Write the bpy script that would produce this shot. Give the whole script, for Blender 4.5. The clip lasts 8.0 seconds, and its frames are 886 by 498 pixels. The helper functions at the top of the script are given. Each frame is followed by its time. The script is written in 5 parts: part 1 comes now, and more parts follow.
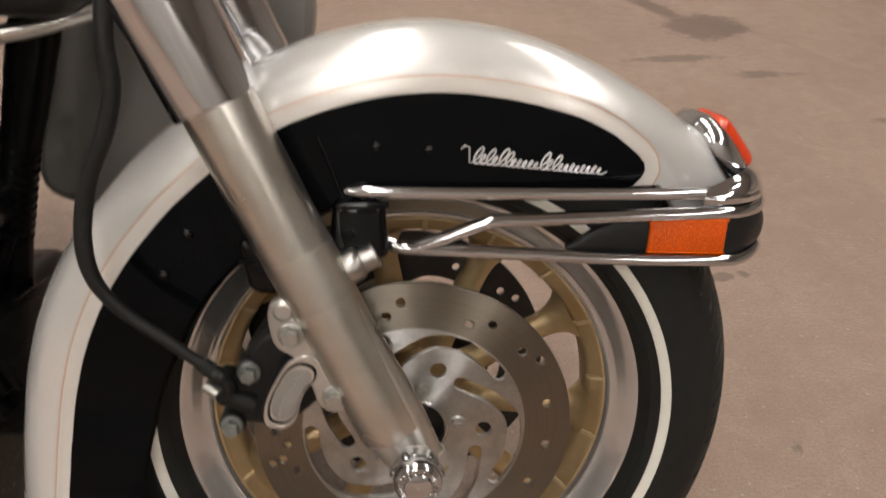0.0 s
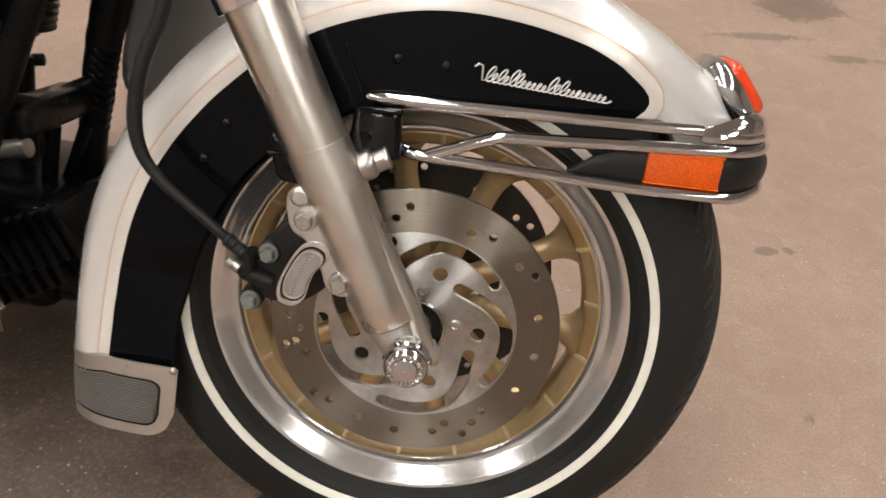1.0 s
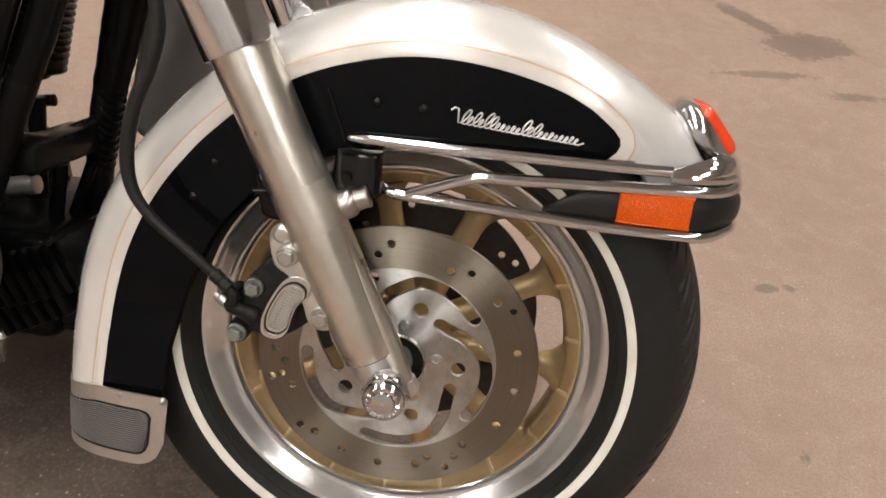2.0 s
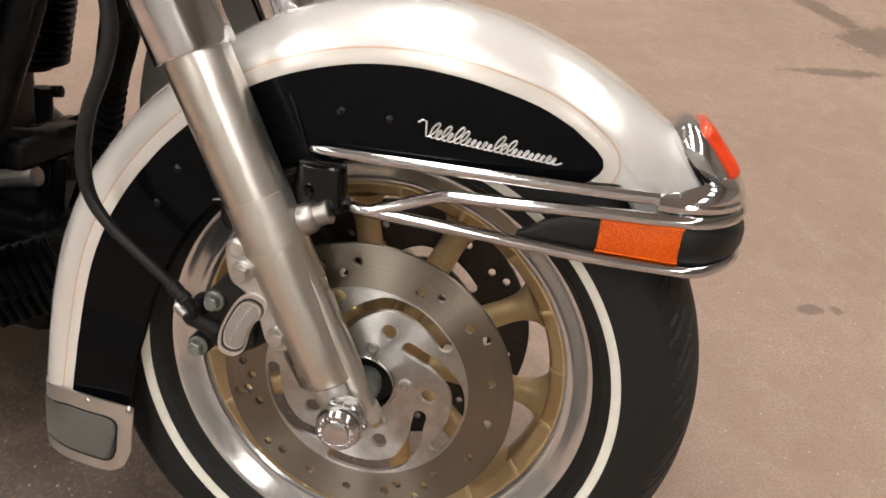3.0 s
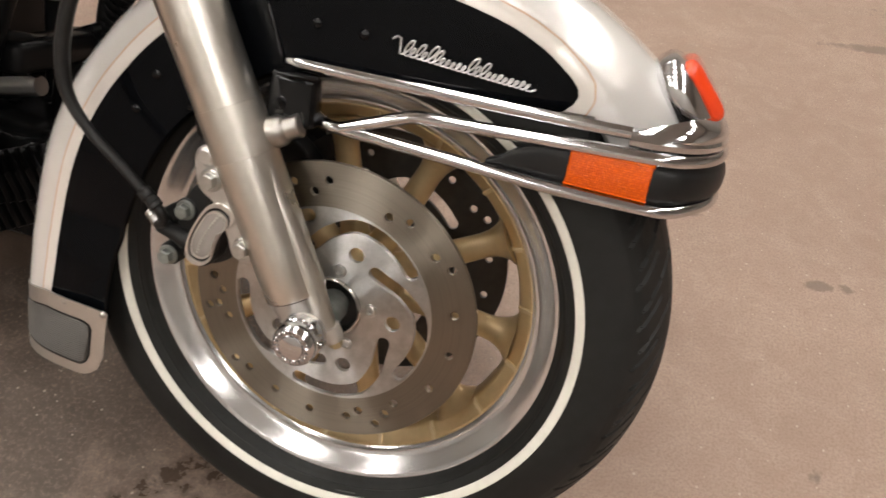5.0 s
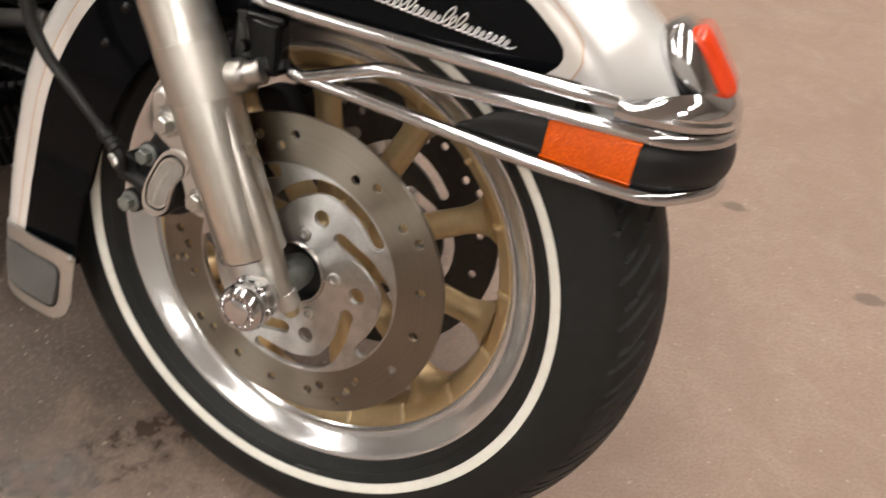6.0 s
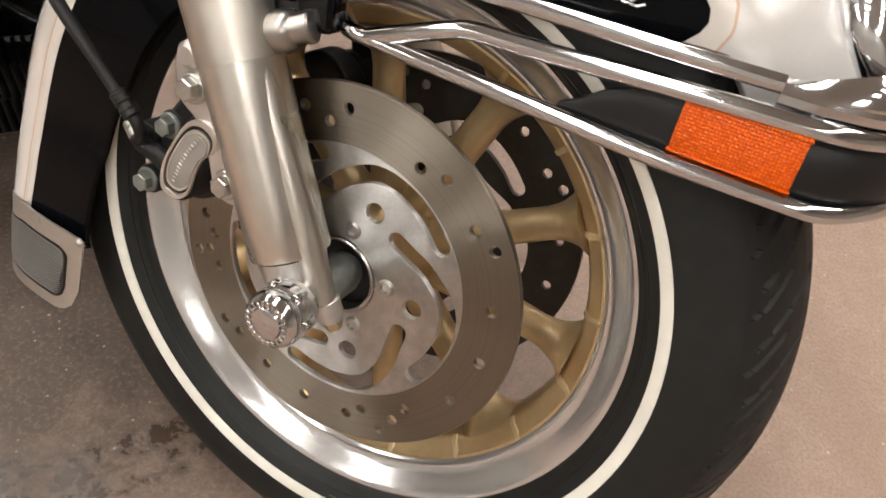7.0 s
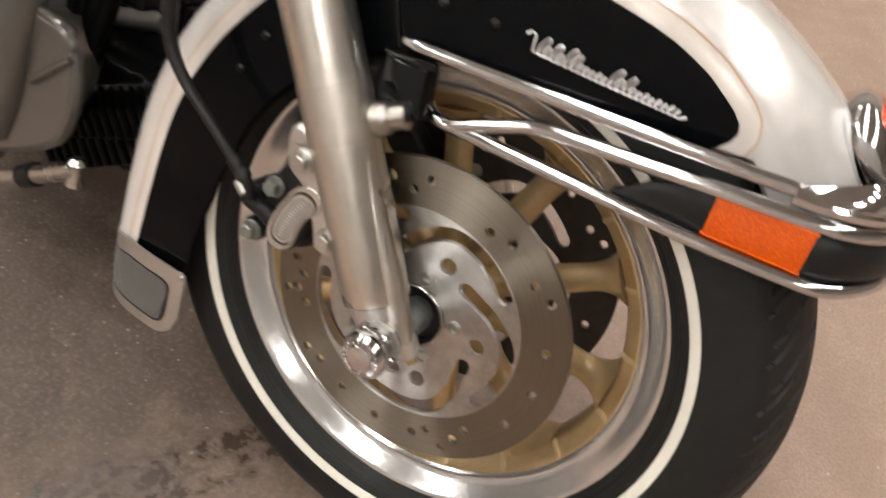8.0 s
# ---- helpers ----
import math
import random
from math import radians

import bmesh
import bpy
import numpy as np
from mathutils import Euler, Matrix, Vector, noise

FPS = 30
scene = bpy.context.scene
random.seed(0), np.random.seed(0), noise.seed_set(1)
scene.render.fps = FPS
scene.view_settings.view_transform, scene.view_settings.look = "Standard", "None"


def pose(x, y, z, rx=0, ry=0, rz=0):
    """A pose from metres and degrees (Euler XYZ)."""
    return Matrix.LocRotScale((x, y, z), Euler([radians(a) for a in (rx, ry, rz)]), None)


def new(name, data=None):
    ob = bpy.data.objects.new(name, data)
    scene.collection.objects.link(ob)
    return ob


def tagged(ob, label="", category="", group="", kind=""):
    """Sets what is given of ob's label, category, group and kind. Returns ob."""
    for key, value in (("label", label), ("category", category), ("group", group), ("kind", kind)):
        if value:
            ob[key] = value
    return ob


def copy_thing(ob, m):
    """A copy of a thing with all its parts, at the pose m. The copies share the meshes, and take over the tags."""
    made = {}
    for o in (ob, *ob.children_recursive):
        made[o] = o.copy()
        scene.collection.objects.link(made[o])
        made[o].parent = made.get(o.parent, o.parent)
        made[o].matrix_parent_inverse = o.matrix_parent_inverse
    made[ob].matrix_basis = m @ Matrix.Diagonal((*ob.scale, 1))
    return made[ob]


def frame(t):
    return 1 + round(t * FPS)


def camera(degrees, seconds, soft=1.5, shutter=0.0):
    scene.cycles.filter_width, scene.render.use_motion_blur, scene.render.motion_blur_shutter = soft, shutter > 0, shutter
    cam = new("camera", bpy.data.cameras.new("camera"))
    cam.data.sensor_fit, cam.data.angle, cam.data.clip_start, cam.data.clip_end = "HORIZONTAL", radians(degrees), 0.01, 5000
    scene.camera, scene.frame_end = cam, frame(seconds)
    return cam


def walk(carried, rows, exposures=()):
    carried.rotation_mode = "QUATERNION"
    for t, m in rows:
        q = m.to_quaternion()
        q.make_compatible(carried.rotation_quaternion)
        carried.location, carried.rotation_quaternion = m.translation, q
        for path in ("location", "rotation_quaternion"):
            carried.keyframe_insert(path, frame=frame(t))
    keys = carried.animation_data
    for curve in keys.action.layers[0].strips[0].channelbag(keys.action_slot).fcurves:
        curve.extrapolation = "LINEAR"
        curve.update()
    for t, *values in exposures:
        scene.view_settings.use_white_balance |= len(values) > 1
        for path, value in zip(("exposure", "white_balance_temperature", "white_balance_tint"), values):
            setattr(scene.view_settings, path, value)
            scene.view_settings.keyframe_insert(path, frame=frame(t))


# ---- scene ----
import itertools
from math import cos, sin, pi, hypot, atan2, degrees

cam = camera(59.44, 8.0, soft=1.6, shutter=0.5)
walk(cam, [
    (0.0, pose(-0.0328, -0.5241, 0.9203, 50.827, -3.523, -2.930)),
    (0.2, pose(0.0047, -0.5313, 0.9031, 49.744, -4.060, 1.597)),
    (0.5, pose(0.0167, -0.5446, 0.8997, 47.404, -4.809, 5.139)),
    (0.8, pose(0.0342, -0.5851, 0.9014, 47.544, -4.870, 5.014)),
    (1.0, pose(0.0387, -0.6053, 0.9184, 48.249, -4.330, 5.768)),
    (1.2, pose(0.0518, -0.6171, 0.9186, 48.906, -4.260, 6.370)),
    (1.5, pose(0.0649, -0.6185, 0.9294, 49.430, -4.186, 6.346)),
    (2.0, pose(0.0822, -0.6149, 0.9378, 50.602, -3.490, 7.381)),
    (2.2, pose(0.0912, -0.5973, 0.9415, 50.830, -3.132, 7.812)),
    (3.3, pose(0.1869, -0.5290, 0.9305, 48.137, -1.717, 14.669)),
    (3.5, pose(0.1901, -0.5336, 0.9267, 47.674, -1.810, 15.149)),
    (4.0, pose(0.1883, -0.5400, 0.9186, 46.919, -2.156, 16.392)),
    (4.5, pose(0.1842, -0.5487, 0.9088, 46.559, -3.118, 17.816)),
    (4.7, pose(0.2002, -0.5490, 0.9067, 46.545, -3.322, 17.965)),
    (5.8, pose(0.2994, -0.4622, 0.8726, 45.334, -3.058, 22.778)),
    (6.0, pose(0.3036, -0.4583, 0.8606, 44.324, -3.081, 25.471)),
    (6.2, pose(0.3043, -0.4371, 0.8541, 43.171, -2.045, 27.535)),
    (6.5, pose(0.2764, -0.4129, 0.8260, 43.289, -2.084, 28.028)),
    (7.0, pose(0.2364, -0.3804, 0.7790, 42.958, -3.286, 29.442)),
    (7.2, pose(0.2348, -0.3771, 0.7853, 42.960, -3.276, 30.043)),
    (7.5, pose(0.2324, -0.3888, 0.7983, 42.679, -3.697, 29.996)),
    (7.7, pose(0.2375, -0.4120, 0.8232, 43.041, -3.985, 30.798)),
    (8.0, pose(0.2103, -0.4425, 0.8786, 42.919, -3.917, 30.854)),
], exposures=[(0.0, -0.40), (0.25, -0.20), (0.5, 0.0), (4.0, 0.0), (6.0, 0.05), (6.5, 0.08), (7.0, 0.16), (7.5, 0.19), (8.0, 0.08)])

# ---- light: ceiling lamps of the workshop over a faint grey surround ----
world = bpy.data.worlds.new("world")
scene.world = world
world.use_nodes = True
world.node_tree.nodes["Background"].inputs[0].default_value = (0.55, 0.52, 0.48, 1)
world.node_tree.nodes["Background"].inputs[1].default_value = 0.02
LAMP_STRENGTH = 38.0
LAMP_COLOUR = (1.0, 0.955, 0.90, 1)

LEAN, HUB_HEIGHT = 19.9, 0.307      # the bike rests on its side stand with the bars turned


# ---- materials ----
def material(name, colour, rough=0.5, metal=0.0, coat=0.0, spec=0.5, vary=0.12, grain=60.0, bump=0.0, bump_scale=400.0,
             rough_vary=0.0, aniso=0.0, radial="", stretch=None):
    m = bpy.data.materials.new(name)
    m.use_nodes = True
    n, ln = m.node_tree.nodes, m.node_tree.links
    b = n["Principled BSDF"]
    b.inputs["Metallic"].default_value = metal
    b.inputs["Roughness"].default_value = rough
    b.inputs["Coat Weight"].default_value = coat
    b.inputs["Coat Roughness"].default_value = 0.10
    b.inputs["Specular IOR Level"].default_value = spec
    co = n.new("ShaderNodeTexCoord").outputs["Object"]
    if stretch:
        mp = n.new("ShaderNodeMapping")
        mp.inputs["Scale"].default_value = stretch
        ln.new(co, mp.inputs[0])
        co = mp.outputs[0]
    big, fine = n.new("ShaderNodeTexNoise"), n.new("ShaderNodeTexNoise")
    for t, s in ((big, grain * 0.15), (fine, grain)):
        t.inputs["Scale"].default_value, t.inputs["Detail"].default_value = s, 4
        ln.new(co, t.inputs["Vector"])
    mid = n.new("ShaderNodeMath")
    mid.operation = "ADD"
    ln.new(big.outputs[0], mid.inputs[0]), ln.new(fine.outputs[0], mid.inputs[1])
    ramp = n.new("ShaderNodeMapRange")
    ramp.inputs[1].default_value, ramp.inputs[2].default_value = 0.6, 1.4
    ramp.inputs[3].default_value, ramp.inputs[4].default_value = 1 - vary, 1 + vary
    ln.new(mid.outputs[0], ramp.inputs[0])
    mul = n.new("ShaderNodeMix")
    mul.data_type, mul.blend_type = "RGBA", "MULTIPLY"
    mul.inputs["Factor"].default_value = 1
    mul.inputs["A"].default_value = (*colour, 1)
    ln.new(ramp.outputs[0], mul.inputs["B"])
    ln.new(mul.outputs["Result"], b.inputs["Base Color"])
    if rough_vary:
        rr = n.new("ShaderNodeMapRange")
        rr.inputs[1].default_value, rr.inputs[2].default_value = 0.3, 0.7
        rr.inputs[3].default_value, rr.inputs[4].default_value = rough - rough_vary, rough + rough_vary
        ln.new(big.outputs[0], rr.inputs[0]), ln.new(rr.outputs[0], b.inputs["Roughness"])
    if bump:
        t, bp = n.new("ShaderNodeTexNoise"), n.new("ShaderNodeBump")
        t.inputs["Scale"].default_value, t.inputs["Detail"].default_value = bump_scale, 3
        bp.inputs["Strength"].default_value, bp.inputs["Distance"].default_value = bump, 0.001
        ln.new(co, t.inputs["Vector"]), ln.new(t.outputs[0], bp.inputs["Height"]), ln.new(bp.outputs[0], b.inputs["Normal"])
    if aniso:
        b.inputs["Anisotropic"].default_value, b.inputs["Anisotropic Rotation"].default_value = aniso, 0.25
        tan = n.new("ShaderNodeTangent")
        tan.direction_type, tan.axis = "RADIAL", radial or "Y"
        ln.new(tan.outputs[0], b.inputs["Tangent"])
    return m


CHROME = material("chrome", (0.58, 0.585, 0.60), 0.09, 1.0, vary=0.04, rough_vary=0.02)
NOSE_CHROME = material("hazy_chrome", (0.66, 0.67, 0.69), 0.12, 1.0, vary=0.05, rough_vary=0.04)
OLD_CHROME = material("dull_chrome", (0.62, 0.60, 0.57), 0.22, 1.0, vary=0.12, rough_vary=0.08)
SLEEVE = material("fork_sleeve_chrome", (0.72, 0.73, 0.76), 0.09, 1.0, vary=0.03, rough_vary=0.015)
FORK = material("satin_clear_coated_alloy", (0.66, 0.635, 0.585), 0.29, 1.0, coat=0.18, vary=0.08, grain=60, rough_vary=0.025)
FORK_MATT = material("matt_clear_coated_alloy", (0.60, 0.575, 0.525), 0.38, 1.0, vary=0.08, grain=60)
CAST = material("silver_painted_casting", (0.58, 0.56, 0.53), 0.36, 0.85, vary=0.08, bump=0.08, bump_scale=700)
WORN_ALLOY = material("dull_worn_alloy", (0.40, 0.385, 0.36), 0.33, 1.0, vary=0.15, grain=120, rough_vary=0.06)
GOLD = material("gold_wheel_paint", (0.54, 0.405, 0.225), 0.36, 0.72, vary=0.12, grain=90, rough_vary=0.06, bump=0.05, bump_scale=900)
RIM = material("machined_alloy", (0.61, 0.61, 0.615), 0.18, 0.88, vary=0.08, grain=40, rough_vary=0.015)
GOLD_EDGE = material("worn_gold_paint", (0.62, 0.50, 0.30), 0.40, 0.5, vary=0.12, grain=120)
RUBBER = material("tyre_rubber", (0.0095, 0.0100, 0.0095), 0.58, 0, spec=0.28, vary=0.35, grain=60, rough_vary=0.1, bump=0.15, bump_scale=900)
WHITEWALL = material("white_rubber", (0.70, 0.69, 0.62), 0.55, 0, vary=0.07, grain=120)
HOSE = material("black_hose_rubber", (0.011, 0.011, 0.011), 0.5, 0, spec=0.28, vary=0.3, grain=200, bump=0.1)
PLASTIC = material("black_moulded_plastic", (0.009, 0.009, 0.009), 0.45, 0, spec=0.3, vary=0.2, grain=100, bump=0.08, bump_scale=1400)
BLACK = material("black_gloss_paint", (0.003, 0.003, 0.0034), 0.06, 0, spec=0.26, vary=0.2, grain=30)
DARK = material("black_engine_paint", (0.0040, 0.0040, 0.0042), 0.26, 0, spec=0.10, vary=0.35, grain=40, rough_vary=0.08, bump=0.08, bump_scale=300)
def livery_material():
    """Pearl white, a paler silver band and copper line, and gloss black, laid out by the stored distance from the black panel's edge."""
    m = material("two_tone_fender_paint", (0.74, 0.725, 0.69), 0.27, 0.0, coat=1.0, vary=0.03, grain=300)
    n, ln = m.node_tree.nodes, m.node_tree.links
    b = n["Principled BSDF"]
    a = n.new("ShaderNodeAttribute")
    a.attribute_name = "livery"

    def step(edge, soft=0.00025):
        q = n.new("ShaderNodeMapRange")
        q.inputs[1].default_value, q.inputs[2].default_value = edge - soft, edge + soft
        ln.new(a.outputs["Fac"], q.inputs[0])
        return q.outputs[0]

    flake = n.new("ShaderNodeTexNoise")
    flake.inputs["Scale"].default_value = 900
    ln.new(n["Texture Coordinate"].outputs["Object"], flake.inputs["Vector"])
    tones = [(0.0018, 0.0022, 0.0030), (0.66, 0.625, 0.58), (0.54, 0.375, 0.27), (0.84, 0.825, 0.80)]
    col, met = None, None
    for k, edge in enumerate((0.0, 0.0125, 0.0141)):
        mix, mm = n.new("ShaderNodeMix"), n.new("ShaderNodeMix")
        mix.data_type = "RGBA"
        f = step(edge)
        ln.new(f, mix.inputs["Factor"]), ln.new(f, mm.inputs["Factor"])
        mix.inputs["A"].default_value, mix.inputs["B"].default_value = (*tones[k], 1), (*tones[k + 1], 1)
        mm.inputs["A"].default_value, mm.inputs["B"].default_value = ((0.0, 0.15), (0.15, 0.2), (0.2, 0.50))[k]
        if col:
            ln.new(col, mix.inputs["A"]), ln.new(met, mm.inputs["A"])
        col, met = mix.outputs["Result"], mm.outputs["Result"]
    sparkle = n.new("ShaderNodeMix")
    sparkle.data_type, sparkle.blend_type = "RGBA", "MULTIPLY"
    sparkle.inputs["Factor"].default_value = 0.10
    ln.new(col, sparkle.inputs["A"]), ln.new(flake.outputs["Color"], sparkle.inputs["B"])
    ln.new(sparkle.outputs["Result"], b.inputs["Base Color"]), ln.new(met, b.inputs["Metallic"])
    gloss = n.new("ShaderNodeMapRange")       # the black is polished thinner than the pearl coat
    gloss.inputs[1].default_value, gloss.inputs[2].default_value, gloss.inputs[3].default_value, gloss.inputs[4].default_value = -0.0003, 0.0003, 0.14, 1.0
    ln.new(a.outputs["Fac"], gloss.inputs[0]), ln.new(gloss.outputs[0], b.inputs["Coat Weight"])
    polish = n.new("ShaderNodeMapRange")
    polish.inputs[1].default_value, polish.inputs[2].default_value, polish.inputs[3].default_value, polish.inputs[4].default_value = -0.0003, 0.0003, 0.03, 0.17
    ln.new(a.outputs["Fac"], polish.inputs[0]), ln.new(polish.outputs[0], b.inputs["Coat Roughness"])
    b.inputs["Specular IOR Level"].default_value = 0.05
    return m


LIVERY = livery_material()
WHITE = material("white_pearl_paint", (0.74, 0.725, 0.69), 0.27, 0.3, coat=1.0, vary=0.03, grain=300)
def disc_material():
    """Brake disc: a brownish band scored by the pads round a brighter ground carrier."""
    m = material("brake_disc_steel", (0.5, 0.45, 0.4), 0.41, 1.0, vary=0.1, grain=120, rough_vary=0.03, aniso=0.96)
    n, ln = m.node_tree.nodes, m.node_tree.links
    b, co = n["Principled BSDF"], n["Texture Coordinate"].outputs["Object"]
    sep, x2, z2, add, root = n.new("ShaderNodeSeparateXYZ"), *[n.new("ShaderNodeMath") for _ in range(4)]
    x2.operation = z2.operation = "MULTIPLY"
    root.operation = "SQRT"
    ln.new(co, sep.inputs[0])
    ln.new(sep.outputs[0], x2.inputs[0]), ln.new(sep.outputs[0], x2.inputs[1]), ln.new(sep.outputs[2], z2.inputs[0]), ln.new(sep.outputs[2], z2.inputs[1])
    ln.new(x2.outputs[0], add.inputs[0]), ln.new(z2.outputs[0], add.inputs[1]), ln.new(add.outputs[0], root.inputs[0])
    band = n.new("ShaderNodeMapRange")
    band.inputs[1].default_value, band.inputs[2].default_value = 0.1025, 0.1040
    ln.new(root.outputs[0], band.inputs[0])
    rings = n.new("ShaderNodeTexNoise")
    rings.noise_dimensions = "1D"
    rings.inputs["Scale"].default_value, rings.inputs["Detail"].default_value, rings.inputs["Roughness"].default_value = 420, 8, 0.85
    ln.new(root.outputs[0], rings.inputs["W"])
    wear = n.new("ShaderNodeMapRange")
    wear.inputs[1].default_value, wear.inputs[2].default_value, wear.inputs[3].default_value, wear.inputs[4].default_value = 0.3, 0.7, 0.86, 1.12
    ln.new(rings.outputs[0], wear.inputs[0])
    tone, scored = n.new("ShaderNodeMix"), n.new("ShaderNodeMix")
    tone.data_type = scored.data_type = "RGBA"
    scored.blend_type = "MULTIPLY"
    scored.inputs["Factor"].default_value = 1.0
    scored.inputs["A"].default_value = (0.240, 0.215, 0.178, 1)
    ln.new(wear.outputs[0], scored.inputs["B"])
    smudge, dirty, near = n.new("ShaderNodeTexNoise"), n.new("ShaderNodeMix"), n.new("ShaderNodeMapRange")
    smudge.inputs["Scale"].default_value, smudge.inputs["Detail"].default_value, smudge.inputs["Roughness"].default_value = 45, 6, 0.7
    ln.new(co, smudge.inputs["Vector"])
    near.inputs[1].default_value, near.inputs[2].default_value, near.inputs[3].default_value, near.inputs[4].default_value = 0.38, 0.62, 0.0, 0.75
    ln.new(smudge.outputs[0], near.inputs[0])
    dirty.data_type = "RGBA"
    dirty.inputs["A"].default_value, dirty.inputs["B"].default_value = (0.57, 0.57, 0.56, 1), (0.38, 0.372, 0.355, 1)
    ln.new(near.outputs[0], dirty.inputs["Factor"]), ln.new(dirty.outputs["Result"], tone.inputs["A"])
    ln.new(band.outputs[0], tone.inputs["Factor"]), ln.new(scored.outputs["Result"], tone.inputs["B"])
    ln.new(tone.outputs["Result"], b.inputs["Base Color"])
    bp, amount = n.new("ShaderNodeBump"), n.new("ShaderNodeMath")
    amount.operation = "MULTIPLY"
    ln.new(rings.outputs[0], amount.inputs[0]), ln.new(band.outputs[0], amount.inputs[1])
    bp.inputs["Strength"].default_value, bp.inputs["Distance"].default_value = 0.10, 0.0006
    ln.new(amount.outputs[0], bp.inputs["Height"]), ln.new(bp.outputs[0], b.inputs["Normal"])
    return m


DISC = disc_material()
# disc steel with the far side's shade put into its colour
SHADED_DISC = material("shaded_disc_steel", (0.055, 0.050, 0.045), 0.45, 0.6, vary=0.25, grain=120, rough_vary=0.08)
BADGE = material("satin_badge_metal", (0.62, 0.60, 0.57), 0.32, 0.9, vary=0.06)
BADGE_DARK = material("grey_badge_enamel", (0.30, 0.285, 0.265), 0.38, 0.4, vary=0.1)
RIB = material("grey_ribbed_rubber", (0.095, 0.089, 0.082), 0.55, 0.0, vary=0.1, grain=200)
TRIM = material("brushed_trim_metal", (0.56, 0.54, 0.51), 0.34, 0.9, vary=0.06, grain=200)
PEWTER = material("pewter_body_paint", (0.079, 0.074, 0.066), 0.28, 0.35, coat=0.9, vary=0.05, grain=500)
SILVER = material("silver_body_paint", (0.20, 0.192, 0.18), 0.3, 0.35, coat=0.8, vary=0.05, grain=500)
ORANGE = material("orange_lens_plastic", (0.72, 0.055, 0.010), 0.16, 0, coat=0.6, vary=0.06, grain=40)
SCRIPT = material("bright_badge_metal", (0.64, 0.64, 0.65), 0.22, 0.65, vary=0.1, grain=300)
BARE = material("zinc_plated_steel", (0.50, 0.495, 0.47), 0.35, 1.0, vary=0.15, grain=300)
BRASS = material("yellowed_zinc_steel", (0.48, 0.42, 0.27), 0.38, 1.0, vary=0.15, grain=300)


def reflector_material():
    """Amber plastic over a field of small prism cells, darker along the cell edges."""
    m = material("amber_reflector_plastic", (0.60, 0.075, 0.002), 0.24, 0, coat=0.15, spec=0.3, vary=0.15, grain=60)
    n, ln = m.node_tree.nodes, m.node_tree.links
    b = n["Principled BSDF"]
    v, bp = n.new("ShaderNodeTexVoronoi"), n.new("ShaderNodeBump")
    v.inputs["Scale"].default_value, v.inputs["Randomness"].default_value = 520, 0.30
    bp.inputs["Strength"].default_value, bp.inputs["Distance"].default_value = 0.8, 0.0012
    ln.new(n["Texture Coordinate"].outputs["Object"], v.inputs["Vector"])
    ln.new(v.outputs["Distance"], bp.inputs["Height"]), ln.new(bp.outputs[0], b.inputs["Normal"])
    edge, cell = n.new("ShaderNodeMapRange"), n.new("ShaderNodeMix")
    edge.inputs[1].default_value, edge.inputs[2].default_value = 0.25, 0.62
    ln.new(v.outputs["Distance"], edge.inputs[0]), ln.new(edge.outputs[0], cell.inputs["Factor"])
    cell.data_type = "RGBA"
    cell.inputs["A"].default_value, cell.inputs["B"].default_value = (0.84, 0.140, 0.001, 1), (0.58, 0.072, 0.0008, 1)
    ln.new(cell.outputs["Result"], b.inputs["Base Color"])
    return m


AMBER = reflector_material()


